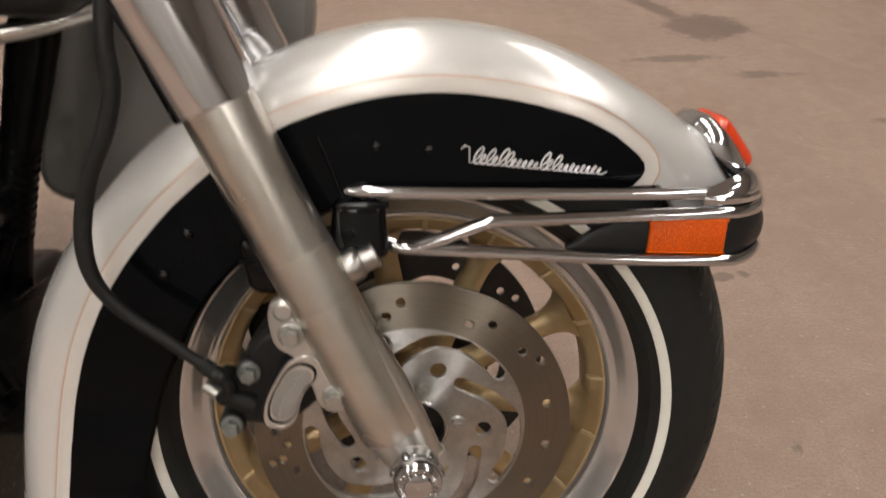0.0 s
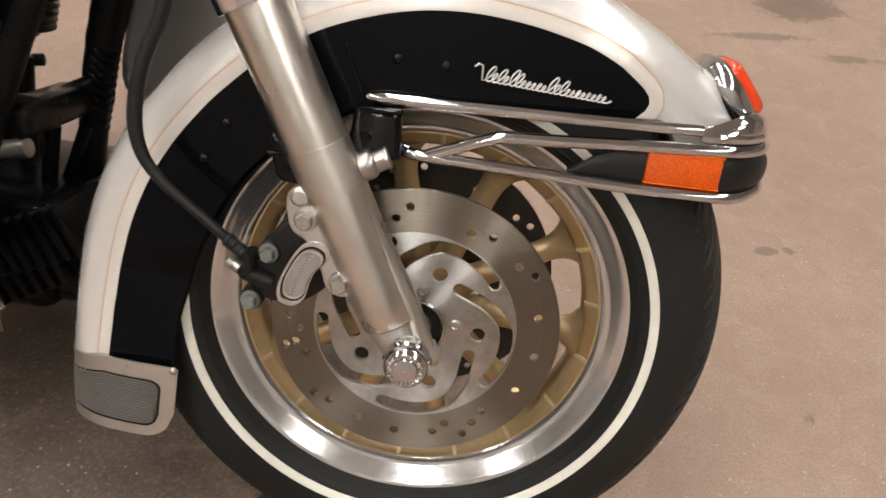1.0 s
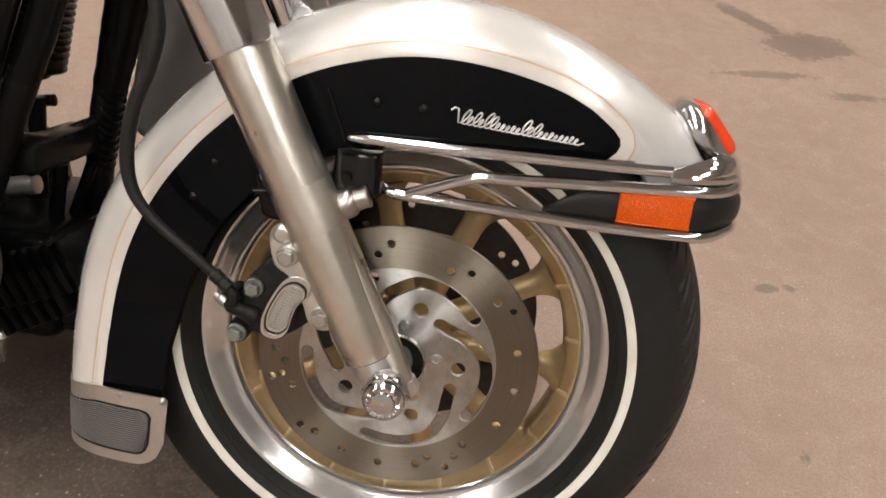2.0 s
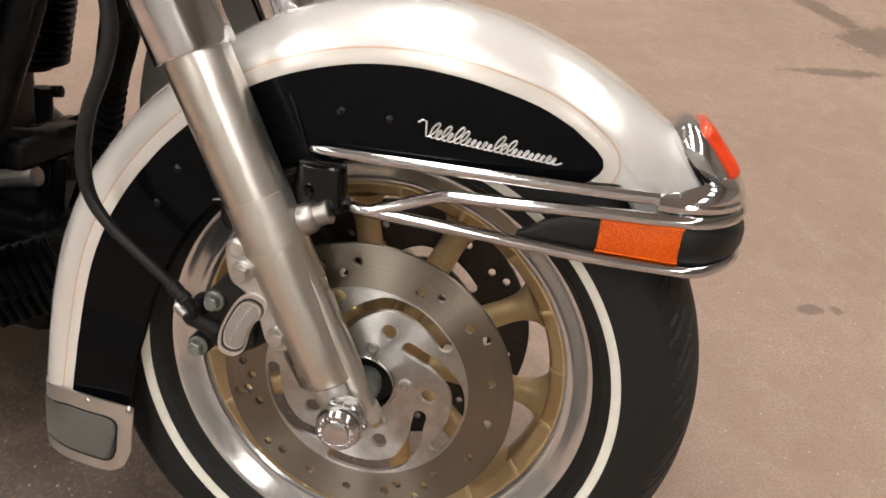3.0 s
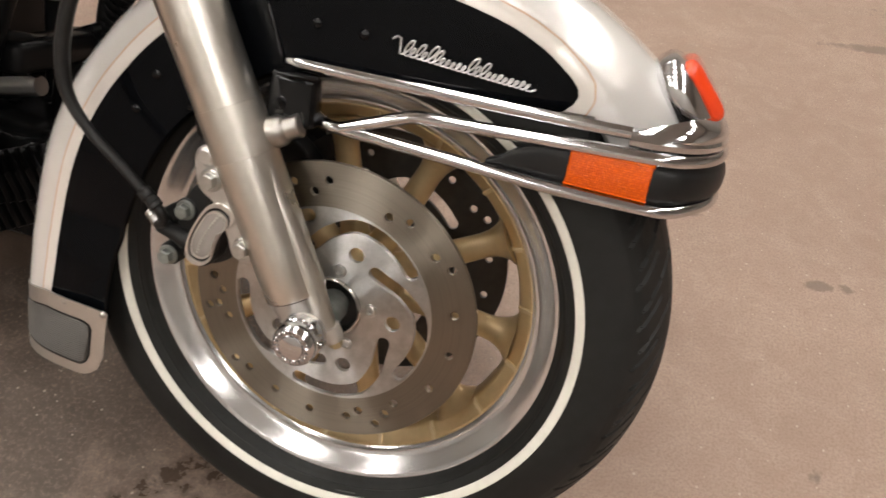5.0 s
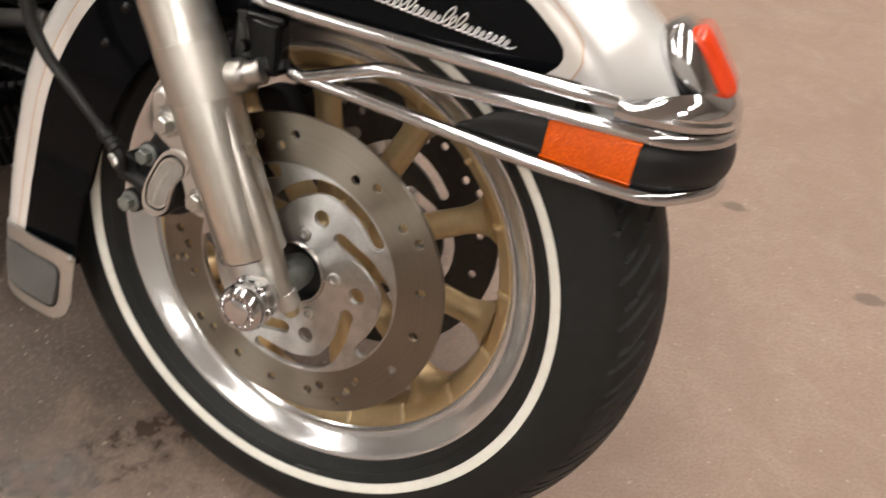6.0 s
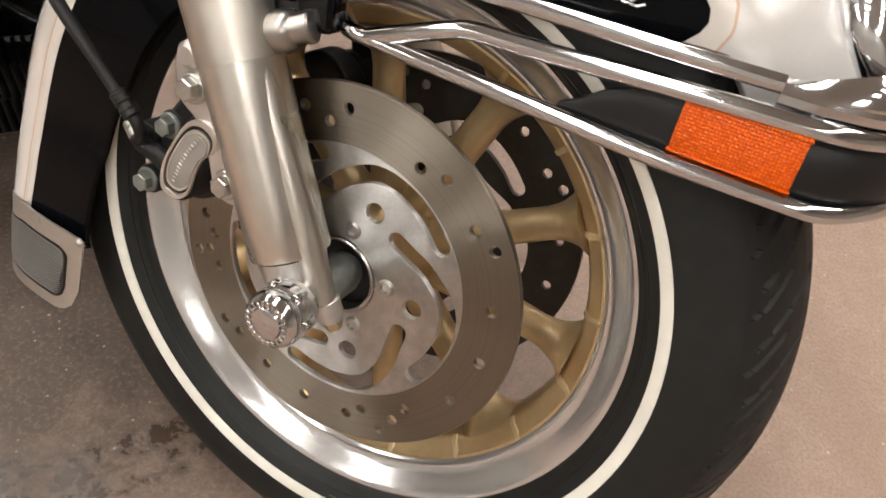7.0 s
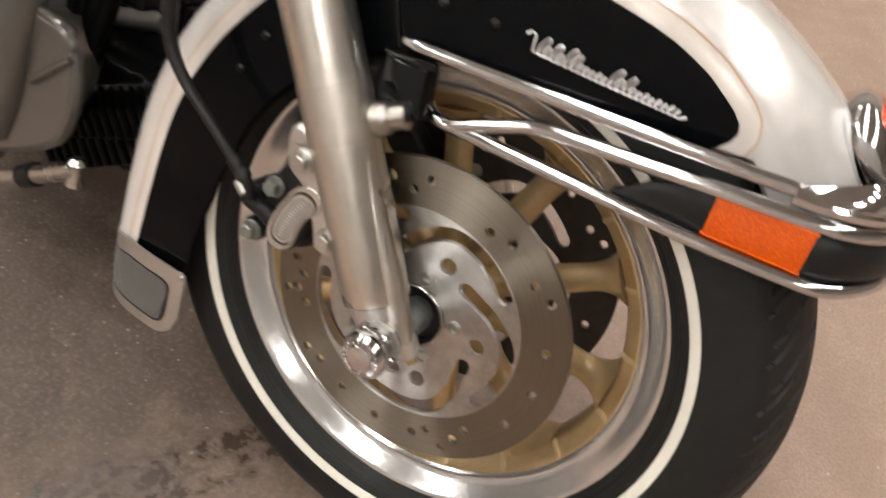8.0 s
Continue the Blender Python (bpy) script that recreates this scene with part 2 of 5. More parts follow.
def floor_material():
    """Worn tan concrete: blotches, pores, pale grit, a few damp spots of their own shapes, and a dark patch painted for
    the bike's shade and dirt.
    """
    m = bpy.data.materials.new("worn_tan_concrete")
    m.use_nodes = True
    n, ln = m.node_tree.nodes, m.node_tree.links
    b = n["Principled BSDF"]
    co = n.new("ShaderNodeNewGeometry").outputs["Position"]

    def noise_at(scale, detail=5, rough=0.6, dist=0.0):
        t = n.new("ShaderNodeTexNoise")
        t.inputs["Scale"].default_value, t.inputs["Detail"].default_value = scale, detail
        t.inputs["Roughness"].default_value, t.inputs["Distortion"].default_value = rough, dist
        ln.new(co, t.inputs["Vector"])
        return t.outputs[0]

    def math_(op, a, c=None, clamp=False):
        q = n.new("ShaderNodeMath")
        q.operation, q.use_clamp = op, clamp
        for k, val in enumerate((a, c)):
            if val is None:
                continue
            if isinstance(val, (int, float)):
                q.inputs[k].default_value = val
            else:
                ln.new(val, q.inputs[k])
        return q.outputs[0]

    def mixed(fac, a, c):
        q = n.new("ShaderNodeMix")
        q.data_type = "RGBA"
        for key, val in (("Factor", fac), ("A", a), ("B", c)):
            if isinstance(val, tuple):
                q.inputs[key].default_value = (*val, 1)
            elif isinstance(val, (int, float)):
                q.inputs[key].default_value = val
            else:
                ln.new(val, q.inputs[key])
        return q.outputs["Result"]

    def span(val, lo, hi):
        q = n.new("ShaderNodeMapRange")
        q.inputs[1].default_value, q.inputs[2].default_value = lo, hi
        ln.new(val, q.inputs[0])
        return q.outputs[0]

    base = mixed(span(noise_at(1.6, 6, 0.62, 0.4), 0.32, 0.68), FLOOR_DARK, FLOOR_LIGHT)
    base = mixed(math_("MULTIPLY", span(noise_at(9, 6, 0.7, 1.2), 0.42, 0.70), 0.5), base, FLOOR_PALE)
    base = mixed(math_("MULTIPLY", span(noise_at(30, 5, 0.75, 0.5), 0.46, 0.68), 0.55), base, FLOOR_DARK)
    base = mixed(math_("MULTIPLY", span(noise_at(240, 3, 0.7), 0.42, 0.64), 0.62), base, FLOOR_PORE)
    grit = n.new("ShaderNodeTexVoronoi")
    grit.inputs["Scale"].default_value = 110
    ln.new(co, grit.inputs["Vector"])
    chance = n.new("ShaderNodeSeparateColor")
    ln.new(grit.outputs["Color"], chance.inputs[0])
    size = math_("ADD", math_("MULTIPLY", chance.outputs[0], 0.22), 0.05)
    dots = math_("MULTIPLY", span(math_("SUBTRACT", size, grit.outputs["Distance"]), 0.0, 0.08), math_("GREATER_THAN", chance.outputs[1], 0.80))
    sep = n.new("ShaderNodeSeparateXYZ")
    ln.new(co, sep.inputs[0])
    wob_a, wob_b = noise_at(14, 4, 0.7), noise_at(55, 3, 0.6)
    wob = math_("ADD", math_("MULTIPLY", math_("SUBTRACT", wob_a, 0.5), 1.9), math_("MULTIPLY", math_("SUBTRACT", wob_b, 0.5), 1.1))

    def spot(x, y, rx, ry, turn, wobble, edge):
        c, s = cos(radians(turn)), sin(radians(turn))
        dx, dy = math_("SUBTRACT", sep.outputs[0], x), math_("SUBTRACT", sep.outputs[1], y)
        u = math_("DIVIDE", math_("ADD", math_("MULTIPLY", dx, c), math_("MULTIPLY", dy, s)), rx)
        v = math_("DIVIDE", math_("SUBTRACT", math_("MULTIPLY", dy, c), math_("MULTIPLY", dx, s)), ry)
        d = math_("SQRT", math_("ADD", math_("MULTIPLY", u, u), math_("MULTIPLY", v, v)))
        d = math_("ADD", d, math_("MULTIPLY", wob, wobble))
        q = n.new("ShaderNodeMapRange")
        q.inputs[1].default_value, q.inputs[2].default_value = 1 + edge, 1 - edge
        ln.new(d, q.inputs[0])
        return q.outputs[0]

    stains = [spot(*a) for a in (
        (0.935, 1.695, 0.135, 0.09, 10, 0.9, 0.14), (0.80, 1.86, 0.16, 0.035, -52, 0.9, 0.2), (0.77, 1.465, 0.13, 0.018, 8, 1.5, 0.3),
        (1.01, 1.385, 0.09, 0.02, 5, 1.2, 0.3), (0.604, 0.536, 0.020, 0.012, 20, 1.5, 0.2), (0.645, 0.544, 0.015, 0.011, -20, 1.6, 0.2),
        (0.374, 0.647, 0.02, 0.01, 10, 1.4, 0.3), (0.589, 0.152, 0.012, 0.009, 40, 2.0, 0.3), (1.25, 1.15, 0.05, 0.012, 15, 1.6, 0.3),
        (-0.65, 0.15, 0.10, 0.05, 30, 1.8, 0.5))]
    dry = stains[0]
    for s_ in stains[1:]:
        dry = math_("MAXIMUM", dry, s_)
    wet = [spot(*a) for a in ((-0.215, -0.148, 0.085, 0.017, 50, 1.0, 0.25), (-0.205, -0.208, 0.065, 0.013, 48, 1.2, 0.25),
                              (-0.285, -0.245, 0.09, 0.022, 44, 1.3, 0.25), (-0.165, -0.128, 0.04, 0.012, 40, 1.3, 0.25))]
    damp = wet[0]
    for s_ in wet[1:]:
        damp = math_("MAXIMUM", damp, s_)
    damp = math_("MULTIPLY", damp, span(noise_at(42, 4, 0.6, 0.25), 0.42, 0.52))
    # the bike's shade painted into the floor colour, mottled with dirt
    shade_dirt = spot(-0.78, 0.00, 0.80, 0.56, 8, 0.25, 0.30)
    shade_dirt = math_("MULTIPLY", shade_dirt, span(noise_at(6, 6, 0.7, 0.8), 0.08, 0.44))
    shade_tone = mixed(span(noise_at(11, 8, 0.78, 1.0), 0.36, 0.66), FLOOR_SHADE_DIRT, FLOOR_SHADE_PALE)
    shade_tone = mixed(math_("MULTIPLY", span(noise_at(150, 4, 0.75), 0.50, 0.66), 0.45), shade_tone, FLOOR_DARK)
    base = mixed(math_("MULTIPLY", shade_dirt, 0.93), base, shade_tone)
    base = mixed(math_("MULTIPLY", dots, 0.42), base, (0.55, 0.47, 0.40))
    base = mixed(math_("MULTIPLY", dry, 0.74), base, FLOOR_STAIN)
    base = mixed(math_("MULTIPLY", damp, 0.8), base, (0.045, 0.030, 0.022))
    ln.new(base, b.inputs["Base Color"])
    r = math_("ADD", 0.50, math_("MULTIPLY", noise_at(4, 5), 0.25))
    r = math_("SUBTRACT", r, math_("MULTIPLY", math_("ADD", math_("MULTIPLY", dry, 0.10), math_("MULTIPLY", damp, 0.38)), 1.0))
    ln.new(r, b.inputs["Roughness"])
    b.inputs["Specular IOR Level"].default_value = 0.4
    bp = n.new("ShaderNodeBump")
    bp.inputs["Strength"].default_value, bp.inputs["Distance"].default_value = 0.12, 0.002
    ln.new(math_("ADD", noise_at(220, 4, 0.7), math_("MULTIPLY", noise_at(25, 4), 2.0)), bp.inputs["Height"])
    ln.new(bp.outputs[0], b.inputs["Normal"])
    return m


FLOOR_DARK, FLOOR_LIGHT, FLOOR_PALE = (0.258, 0.178, 0.135), (0.335, 0.241, 0.190), (0.395, 0.300, 0.243)
# dark floor tones that hold the bike's shade as well as dirt
FLOOR_SHADE_DIRT, FLOOR_SHADE_PALE = (0.050, 0.039, 0.031), (0.085, 0.067, 0.054)
FLOOR_PORE, FLOOR_STAIN = (0.20, 0.135, 0.10), (0.125, 0.085, 0.065)
WALL = material("painted_block_wall", (0.50, 0.47, 0.43), 0.7, 0, vary=0.1, grain=6, bump=0.2, bump_scale=60)
CEILING = material("grey_ceiling_paint", (0.50, 0.49, 0.475), 0.8, 0, vary=0.06, grain=8)
DOOR = material("grey_wall_paint", (0.46, 0.44, 0.41), 0.6, 0, vary=0.1, grain=8)
CASING = material("white_lamp_casing", (0.7, 0.7, 0.68), 0.5)
GLOW = bpy.data.materials.new("lamp_diffuser")
GLOW.use_nodes = True
GLOW.node_tree.nodes["Principled BSDF"].inputs["Emission Color"].default_value = LAMP_COLOUR
GLOW.node_tree.nodes["Principled BSDF"].inputs["Emission Strength"].default_value = LAMP_STRENGTH


# ---- mesh helpers ----
FLAT = set()      # names of flat plates, whose edges stay crisp


def obj(name, data, mats, parent=None, label="", smooth=True):
    ob = new(name, data)
    for m in (mats if isinstance(mats, (list, tuple)) else [mats]):
        data.materials.append(m)
    if smooth:
        for p in data.polygons:
            p.use_smooth = True
        data.set_sharp_from_angle(angle=radians(13 if data.name in FLAT else 38))
    ob.parent = parent
    if label:
        tagged(ob, label)
    return ob


def raw(name, verts, faces):
    me = bpy.data.meshes.new(name)
    me.from_pydata([tuple(v) for v in verts], [], faces)
    bm = bmesh.new()
    bm.from_mesh(me)
    bmesh.ops.recalc_face_normals(bm, faces=bm.faces)
    bm.to_mesh(me)
    bm.free()
    return me


def lathe(name, profile, seg=128, close=True, start=0.0):
    """Turns (radius, y) points about the y axis."""
    n = len(profile)
    v = [(r * cos(start + 2 * pi * k / seg), y, r * sin(start + 2 * pi * k / seg)) for k in range(seg) for r, y in profile]
    f = []
    for k in range(seg):
        k2 = (k + 1) % seg
        for j in range(n if close else n - 1):
            j2 = (j + 1) % n
            f.append((k * n + j, k * n + j2, k2 * n + j2, k2 * n + j))
    return raw(name, v, f)


def smooth_path(pts, steps=8):
    """Catmull-Rom through the points."""
    p = [Vector(q) for q in pts]
    p = [2 * p[0] - p[1]] + p + [2 * p[-1] - p[-2]]
    out = []
    for i in range(1, len(p) - 2):
        for k in range(steps):
            t = k / steps
            out.append(0.5 * ((2 * p[i]) + (p[i + 1] - p[i - 1]) * t + (2 * p[i - 1] - 5 * p[i] + 4 * p[i + 1] - p[i + 2]) * t * t
                              + (3 * p[i] - p[i - 1] - 3 * p[i + 1] + p[i + 2]) * t ** 3))
    return out + [p[-2]]


def tube(name, pts, radius, seg=20, squash=1.0, up=(0, 1, 0)):
    """A capped tube along the points; radius is a number or one for each point; squash flattens it across up."""
    n = len(pts)
    rad = radius if isinstance(radius, (list, tuple)) else [radius] * n
    pts = [Vector(p) for p in pts]
    v, f, u = [], [], Vector(up)
    for i, p in enumerate(pts):
        d = (pts[min(i + 1, n - 1)] - pts[max(i - 1, 0)]).normalized()
        if abs(d.dot(u)) > 0.995:
            u = Vector((0, 0, 1)) if abs(d.z) < 0.9 else Vector((1, 0, 0))
        a = (u - d * u.dot(d)).normalized()
        c = d.cross(a)
        u = a
        for k in range(seg):
            w = 2 * pi * k / seg
            v.append(p + rad[i] * (a * cos(w) * squash + c * sin(w)))
    for i in range(n - 1):
        for k in range(seg):
            k2 = (k + 1) % seg
            f.append((i * seg + k, i * seg + k2, (i + 1) * seg + k2, (i + 1) * seg + k))
    f.append(tuple(range(seg))), f.append(tuple((n - 1) * seg + k for k in range(seg)))
    return raw(name, v, f)


def rod(name, a, b, profile, seg=32):
    """A turned piece on the axis from a to b; profile is (share of the way, radius)."""
    a, b = Vector(a), Vector(b)
    return tube(name, [a.lerp(b, s) for s, _ in profile], [r for _, r in profile], seg)


def plate(name, outline, holes, thick, y, bevel=0.0006):
    """A flat plate in the wheel's plane with holes cut through; y is its middle."""
    cu = bpy.data.curves.new(name, "CURVE")
    cu.dimensions, cu.fill_mode = "2D", "BOTH"
    cu.offset = -bevel
    cu.extrude, cu.bevel_depth, cu.bevel_resolution = max(thick / 2 - bevel, 0.0002), bevel, 1
    for loop in [outline] + list(holes):
        s = cu.splines.new("POLY")
        s.points.add(len(loop) - 1)
        for pt, (x, z) in zip(s.points, loop):
            pt.co = (x, z, 0, 1)
        s.use_cyclic_u = True
    tmp = new(name + "_outline", cu)
    deps = bpy.context.evaluated_depsgraph_get()
    me = bpy.data.meshes.new_from_object(tmp.evaluated_get(deps))
    bpy.data.objects.remove(tmp)
    bpy.data.curves.remove(cu)
    me.materials.clear()
    FLAT.add(me.name)
    me.transform(Matrix.Translation((0, y, 0)) @ Matrix.Rotation(radians(90), 4, "X"))
    return me


def prism(name, outline, front, back):
    """A flat plate with crisp edges, its outline in the wheel's plane."""
    n = len(outline)
    v = [(x, front, z) for x, z in outline] + [(x, back, z) for x, z in outline]
    f = [tuple(range(n)), tuple(range(2 * n - 1, n - 1, -1))] + [(k, (k + 1) % n, n + (k + 1) % n, n + k) for k in range(n)]
    return raw(name, v, f)


def ring(x, z, r, seg=20):
    return [(x + r * cos(2 * pi * k / seg), z + r * sin(2 * pi * k / seg)) for k in range(seg)]


def rounded(pts, steps=5):
    """A closed smooth outline through (x, z) points."""
    p = [Vector((x, z)) for x, z in pts]
    n, out = len(p), []
    for i in range(n):
        a, b, c, d = p[i - 1], p[i], p[(i + 1) % n], p[(i + 2) % n]
        for k in range(steps):
            t = k / steps
            q = 0.5 * (2 * b + (c - a) * t + (2 * a - 5 * b + 4 * c - d) * t * t + (3 * b - a - 3 * c + d) * t ** 3)
            out.append((q.x, q.y))
    return out


def grown(pts, s):
    cx, cz = sum(p[0] for p in pts) / len(pts), sum(p[1] for p in pts) / len(pts)
    return [(cx + (x - cx) * s, cz + (z - cz) * s) for x, z in pts]


def block(name, x0, x1, y0, y1, z0, z1, bevel=0.004, seg=3):
    bm = bmesh.new()
    bmesh.ops.create_cube(bm, size=1, matrix=Matrix.LocRotScale(((x0 + x1) / 2, (y0 + y1) / 2, (z0 + z1) / 2), None, (x1 - x0, y1 - y0, z1 - z0)))
    bmesh.ops.bevel(bm, geom=bm.edges[:], offset=bevel, segments=seg, affect="EDGES", profile=0.5)
    me = bpy.data.meshes.new(name)
    bm.to_mesh(me)
    bm.free()
    return me


def bolt_mesh(name, r, h, hexagon=True, flange=True):
    """A bolt head whose seat lies in y = 0 and whose top looks along -y."""
    seg, prof = (6 if hexagon else 24), []
    bm = bmesh.new()
    def disc(radius, y, s):
        return [bm.verts.new((radius * cos(2 * pi * k / s), y, radius * sin(2 * pi * k / s))) for k in range(s)]
    def skin(loops):
        for a, b in zip(loops, loops[1:]):
            for k in range(len(a)):
                bm.faces.new((a[k], a[(k + 1) % len(a)], b[(k + 1) % len(a)], b[k]))
        bm.faces.new(loops[-1])
    if flange:
        skin([disc(r * 1.35, 0.001, 28), disc(r * 1.35, -h * 0.2, 28), disc(r * 1.2, -h * 0.32, 28)])
    skin([disc(r, 0, seg), disc(r, -h * 0.9, seg), disc(r * 0.86, -h, seg)])
    bmesh.ops.recalc_face_normals(bm, faces=bm.faces)
    me = bpy.data.meshes.new(name)
    bm.to_mesh(me)
    bm.free()
    return me


def socket_bolt_mesh(name, r, h):
    prof = [(0.0001, -h * 0.35), (r * 0.45, -h * 0.35), (r * 0.5, -h), (r * 0.8, -h * 0.95), (r, -h * 0.55), (r, 0)]
    return lathe(name, prof, 24, close=False)


def placed(ob, x, y, z, turn=0.0):
    ob.matrix_basis = pose(x, y, z) @ Matrix.Rotation(radians(turn), 4, "Y")
    return ob


def table(t, xs, ys):
    return float(np.interp(t, xs, ys))


# ---- the workshop ----
def slab(name, x0, x1, y0, y1, z0, z1, mat, label, category):
    me = raw(name, [(x, y, z) for x in (x0, x1) for y in (y0, y1) for z in (z0, z1)],
             [(0, 1, 3, 2), (4, 6, 7, 5), (0, 4, 5, 1), (2, 3, 7, 6), (0, 2, 6, 4), (1, 5, 7, 3)])
    return tagged(obj(name, me, mat, smooth=False), label, category, kind="structure")


slab("floor", -7, 7, -5.5, 7, -0.15, 0, floor_material(), "worn tan concrete workshop floor with damp stains and painted bike shade", "floor")
slab("wall_north", -7, 7, 7, 7.2, 0, 3.6, WALL, "plain painted block wall of the workshop", "wall")
slab("wall_south", -7, 7, -5.7, -5.5, 0, 3.6, DOOR, "plain grey painted wall of the workshop", "wall")
slab("wall_east", 7, 7.2, -5.7, 7.2, 0, 3.6, WALL, "plain painted block wall of the workshop", "wall")
slab("wall_west", -7.2, -7, -5.7, 7.2, 0, 3.6, WALL, "plain painted block wall of the workshop", "wall")
slab("ceiling", -7.2, 7.2, -5.7, 7.2, 3.6, 3.75, CEILING, "grey painted workshop ceiling", "ceiling")


def ceiling_light(x, y):
    box = tagged(obj("ceiling_light", block("ceiling_light", -0.30, 0.30, -0.21, 0.21, -0.05, 0.0, 0.01), CASING),
                 "white ceiling lamp with a wide glowing diffuser", "ceiling lamp", "ceiling lamps of the workshop")
    box.matrix_basis = pose(x, y, 3.595)
    obj("diffuser", block("diffuser", -0.27, 0.27, -0.18, 0.18, -0.062, -0.0505, 0.004), GLOW, box)
    return box


LAMPS_X, LAMPS_Y = (-2.9, -0.6, 2.3), [-4.9 + 1.2 * k for k in range(9)]
first_lamp = ceiling_light(LAMPS_X[0], LAMPS_Y[0])
for x, y in itertools.product(LAMPS_X, LAMPS_Y):
    if (x, y) != (LAMPS_X[0], LAMPS_Y[0]):
        copy_thing(first_lamp, pose(x, y, 3.595))

# ---- the motorcycle; its parts are laid out from the front wheel's centre, x ahead, -y on its right side ----
bike = tagged(new("motorcycle"), "white and black touring motorcycle with gold front wheel, leaning over", "motorcycle")
bike.matrix_basis = pose(0, 0, HUB_HEIGHT, -LEAN)

SPACER = material("dull_zinc_spacer", (0.20, 0.21, 0.195), 0.5, 0.6, vary=0.3, grain=150)

# -- front wheel --
GOLD_PROFILE = [(0.1934, -0.0285), (0.1904, -0.0285), (0.1878, -0.0240), (0.1808, -0.0205), (0.1768, -0.0150), (0.1752, 0.0),
                (0.1768, 0.0150), (0.1808, 0.0205), (0.1878, 0.0240), (0.1904, 0.0285), (0.1934, 0.0285), (0.1934, 0.0)]
LIP_PROFILE = [(0.2100, -0.0300), (0.2207, -0.0415), (0.2227, -0.0455), (0.2218, -0.0482), (0.2191, -0.0484), (0.2153, -0.0462),
               (0.2093, -0.0412), (0.2029, -0.0362), (0.1984, -0.0332), (0.1962, -0.0330), (0.1947, -0.0312), (0.1925, -0.0295), (0.1935, -0.0270)]
wheel = obj("front_wheel", lathe("front_wheel", GOLD_PROFILE, 180), GOLD, bike, "gold painted cast alloy wheel with ten round spokes")
for side in (1, -1):
    obj("rim_lip", lathe("rim_lip", [(r, side * y) for r, y in LIP_PROFILE], 180), RIM, wheel, "machined silver rim lip")
hub_profile = [(0.030, -0.066), (0.043, -0.064), (0.046, -0.055), (0.044, -0.040), (0.050, -0.020), (0.052, 0.0), (0.050, 0.020),
               (0.044, 0.040), (0.046, 0.055), (0.043, 0.064), (0.030, 0.066), (0.028, 0.0)]
obj("hub", lathe("hub", hub_profile, 64), GOLD, wheel)


def spoke_mesh():
    pts, rad = [], []
    for r in (0.044, 0.055, 0.075, 0.1, 0.125, 0.145, 0.155, 0.162, 0.168, 0.173, 0.1765):
        pts.append((r, 0, 0))
        rad.append(table(r, (0.044, 0.06, 0.145, 0.158, 0.168, 0.1765), (0.0175, 0.0145, 0.0128, 0.0145, 0.020, 0.030)))
    return tube("spoke", pts, rad, 24, squash=0.92)


spoke = spoke_mesh()
for k in range(10):
    ob = obj("spoke", spoke if k == 0 else spoke, GOLD if k == 0 else [], wheel)
    ob.matrix_basis = Matrix.Rotation(radians(-30 + 36 * k), 4, "Y")


def rim_notch_mesh():
    """A raised casting bar that crosses the gold band."""
    prof = [(0.1924, -0.0292), (0.1887, -0.0252), (0.1813, -0.0217), (0.1773, -0.0160)]
    v, f = [], []
    for w in (-0.0019, 0.0019):
        for r, y in prof:
            v += [(r - 0.0012, y - 0.0010, w), (r + 0.002, y + 0.003, w * 1.5)]
    n = len(prof) * 2
    for i in range(0, n - 2, 2):
        f += [(i, i + 2, n + i + 2, n + i), (i, i + 1, i + 3, i + 2), (n + i, n + i + 2, n + i + 3, n + i + 1)]
    return raw("casting_bar", v, f)


bar = rim_notch_mesh()
for k in range(18):
    ob = obj("casting_bar", bar, GOLD_EDGE if k == 0 else [], wheel)
    ob.matrix_basis = Matrix.Rotation(radians(-8 - 20 * k), 4, "Y")

# small cast figures on the gold band, too worn to read
for turn in (43.6, 44.8, 46.0, 56.2, 57.3):
    m = obj("cast_mark", block("cast_mark", -0.0022, 0.0022, -0.0005, 0.0005, -0.0007, 0.0007, 0.0002, 1) if turn == 43.6 else cast_me, GOLD_EDGE if turn == 43.6 else [], wheel)
    cast_me = m.data
    m.matrix_basis = Matrix.Rotation(radians(turn), 4, "Y") @ pose(0.1868, -0.0228, 0, 0, 0, -25)

# tyre: a smooth sidewall and a tread cut by slanted grooves
TYRE = [(0.3212, 0.0), (0.3205, 0.009), (0.3180, 0.018), (0.3136, 0.0278), (0.3083, 0.0378), (0.3020, 0.0478), (0.2952, 0.0555), (0.2875, 0.0612),
        (0.2775, 0.0648), (0.2660, 0.0666), (0.2550, 0.0672), (0.2464, 0.0672), (0.2353, 0.0635), (0.2262, 0.0570), (0.2217, 0.0500), (0.2173, 0.0460)]


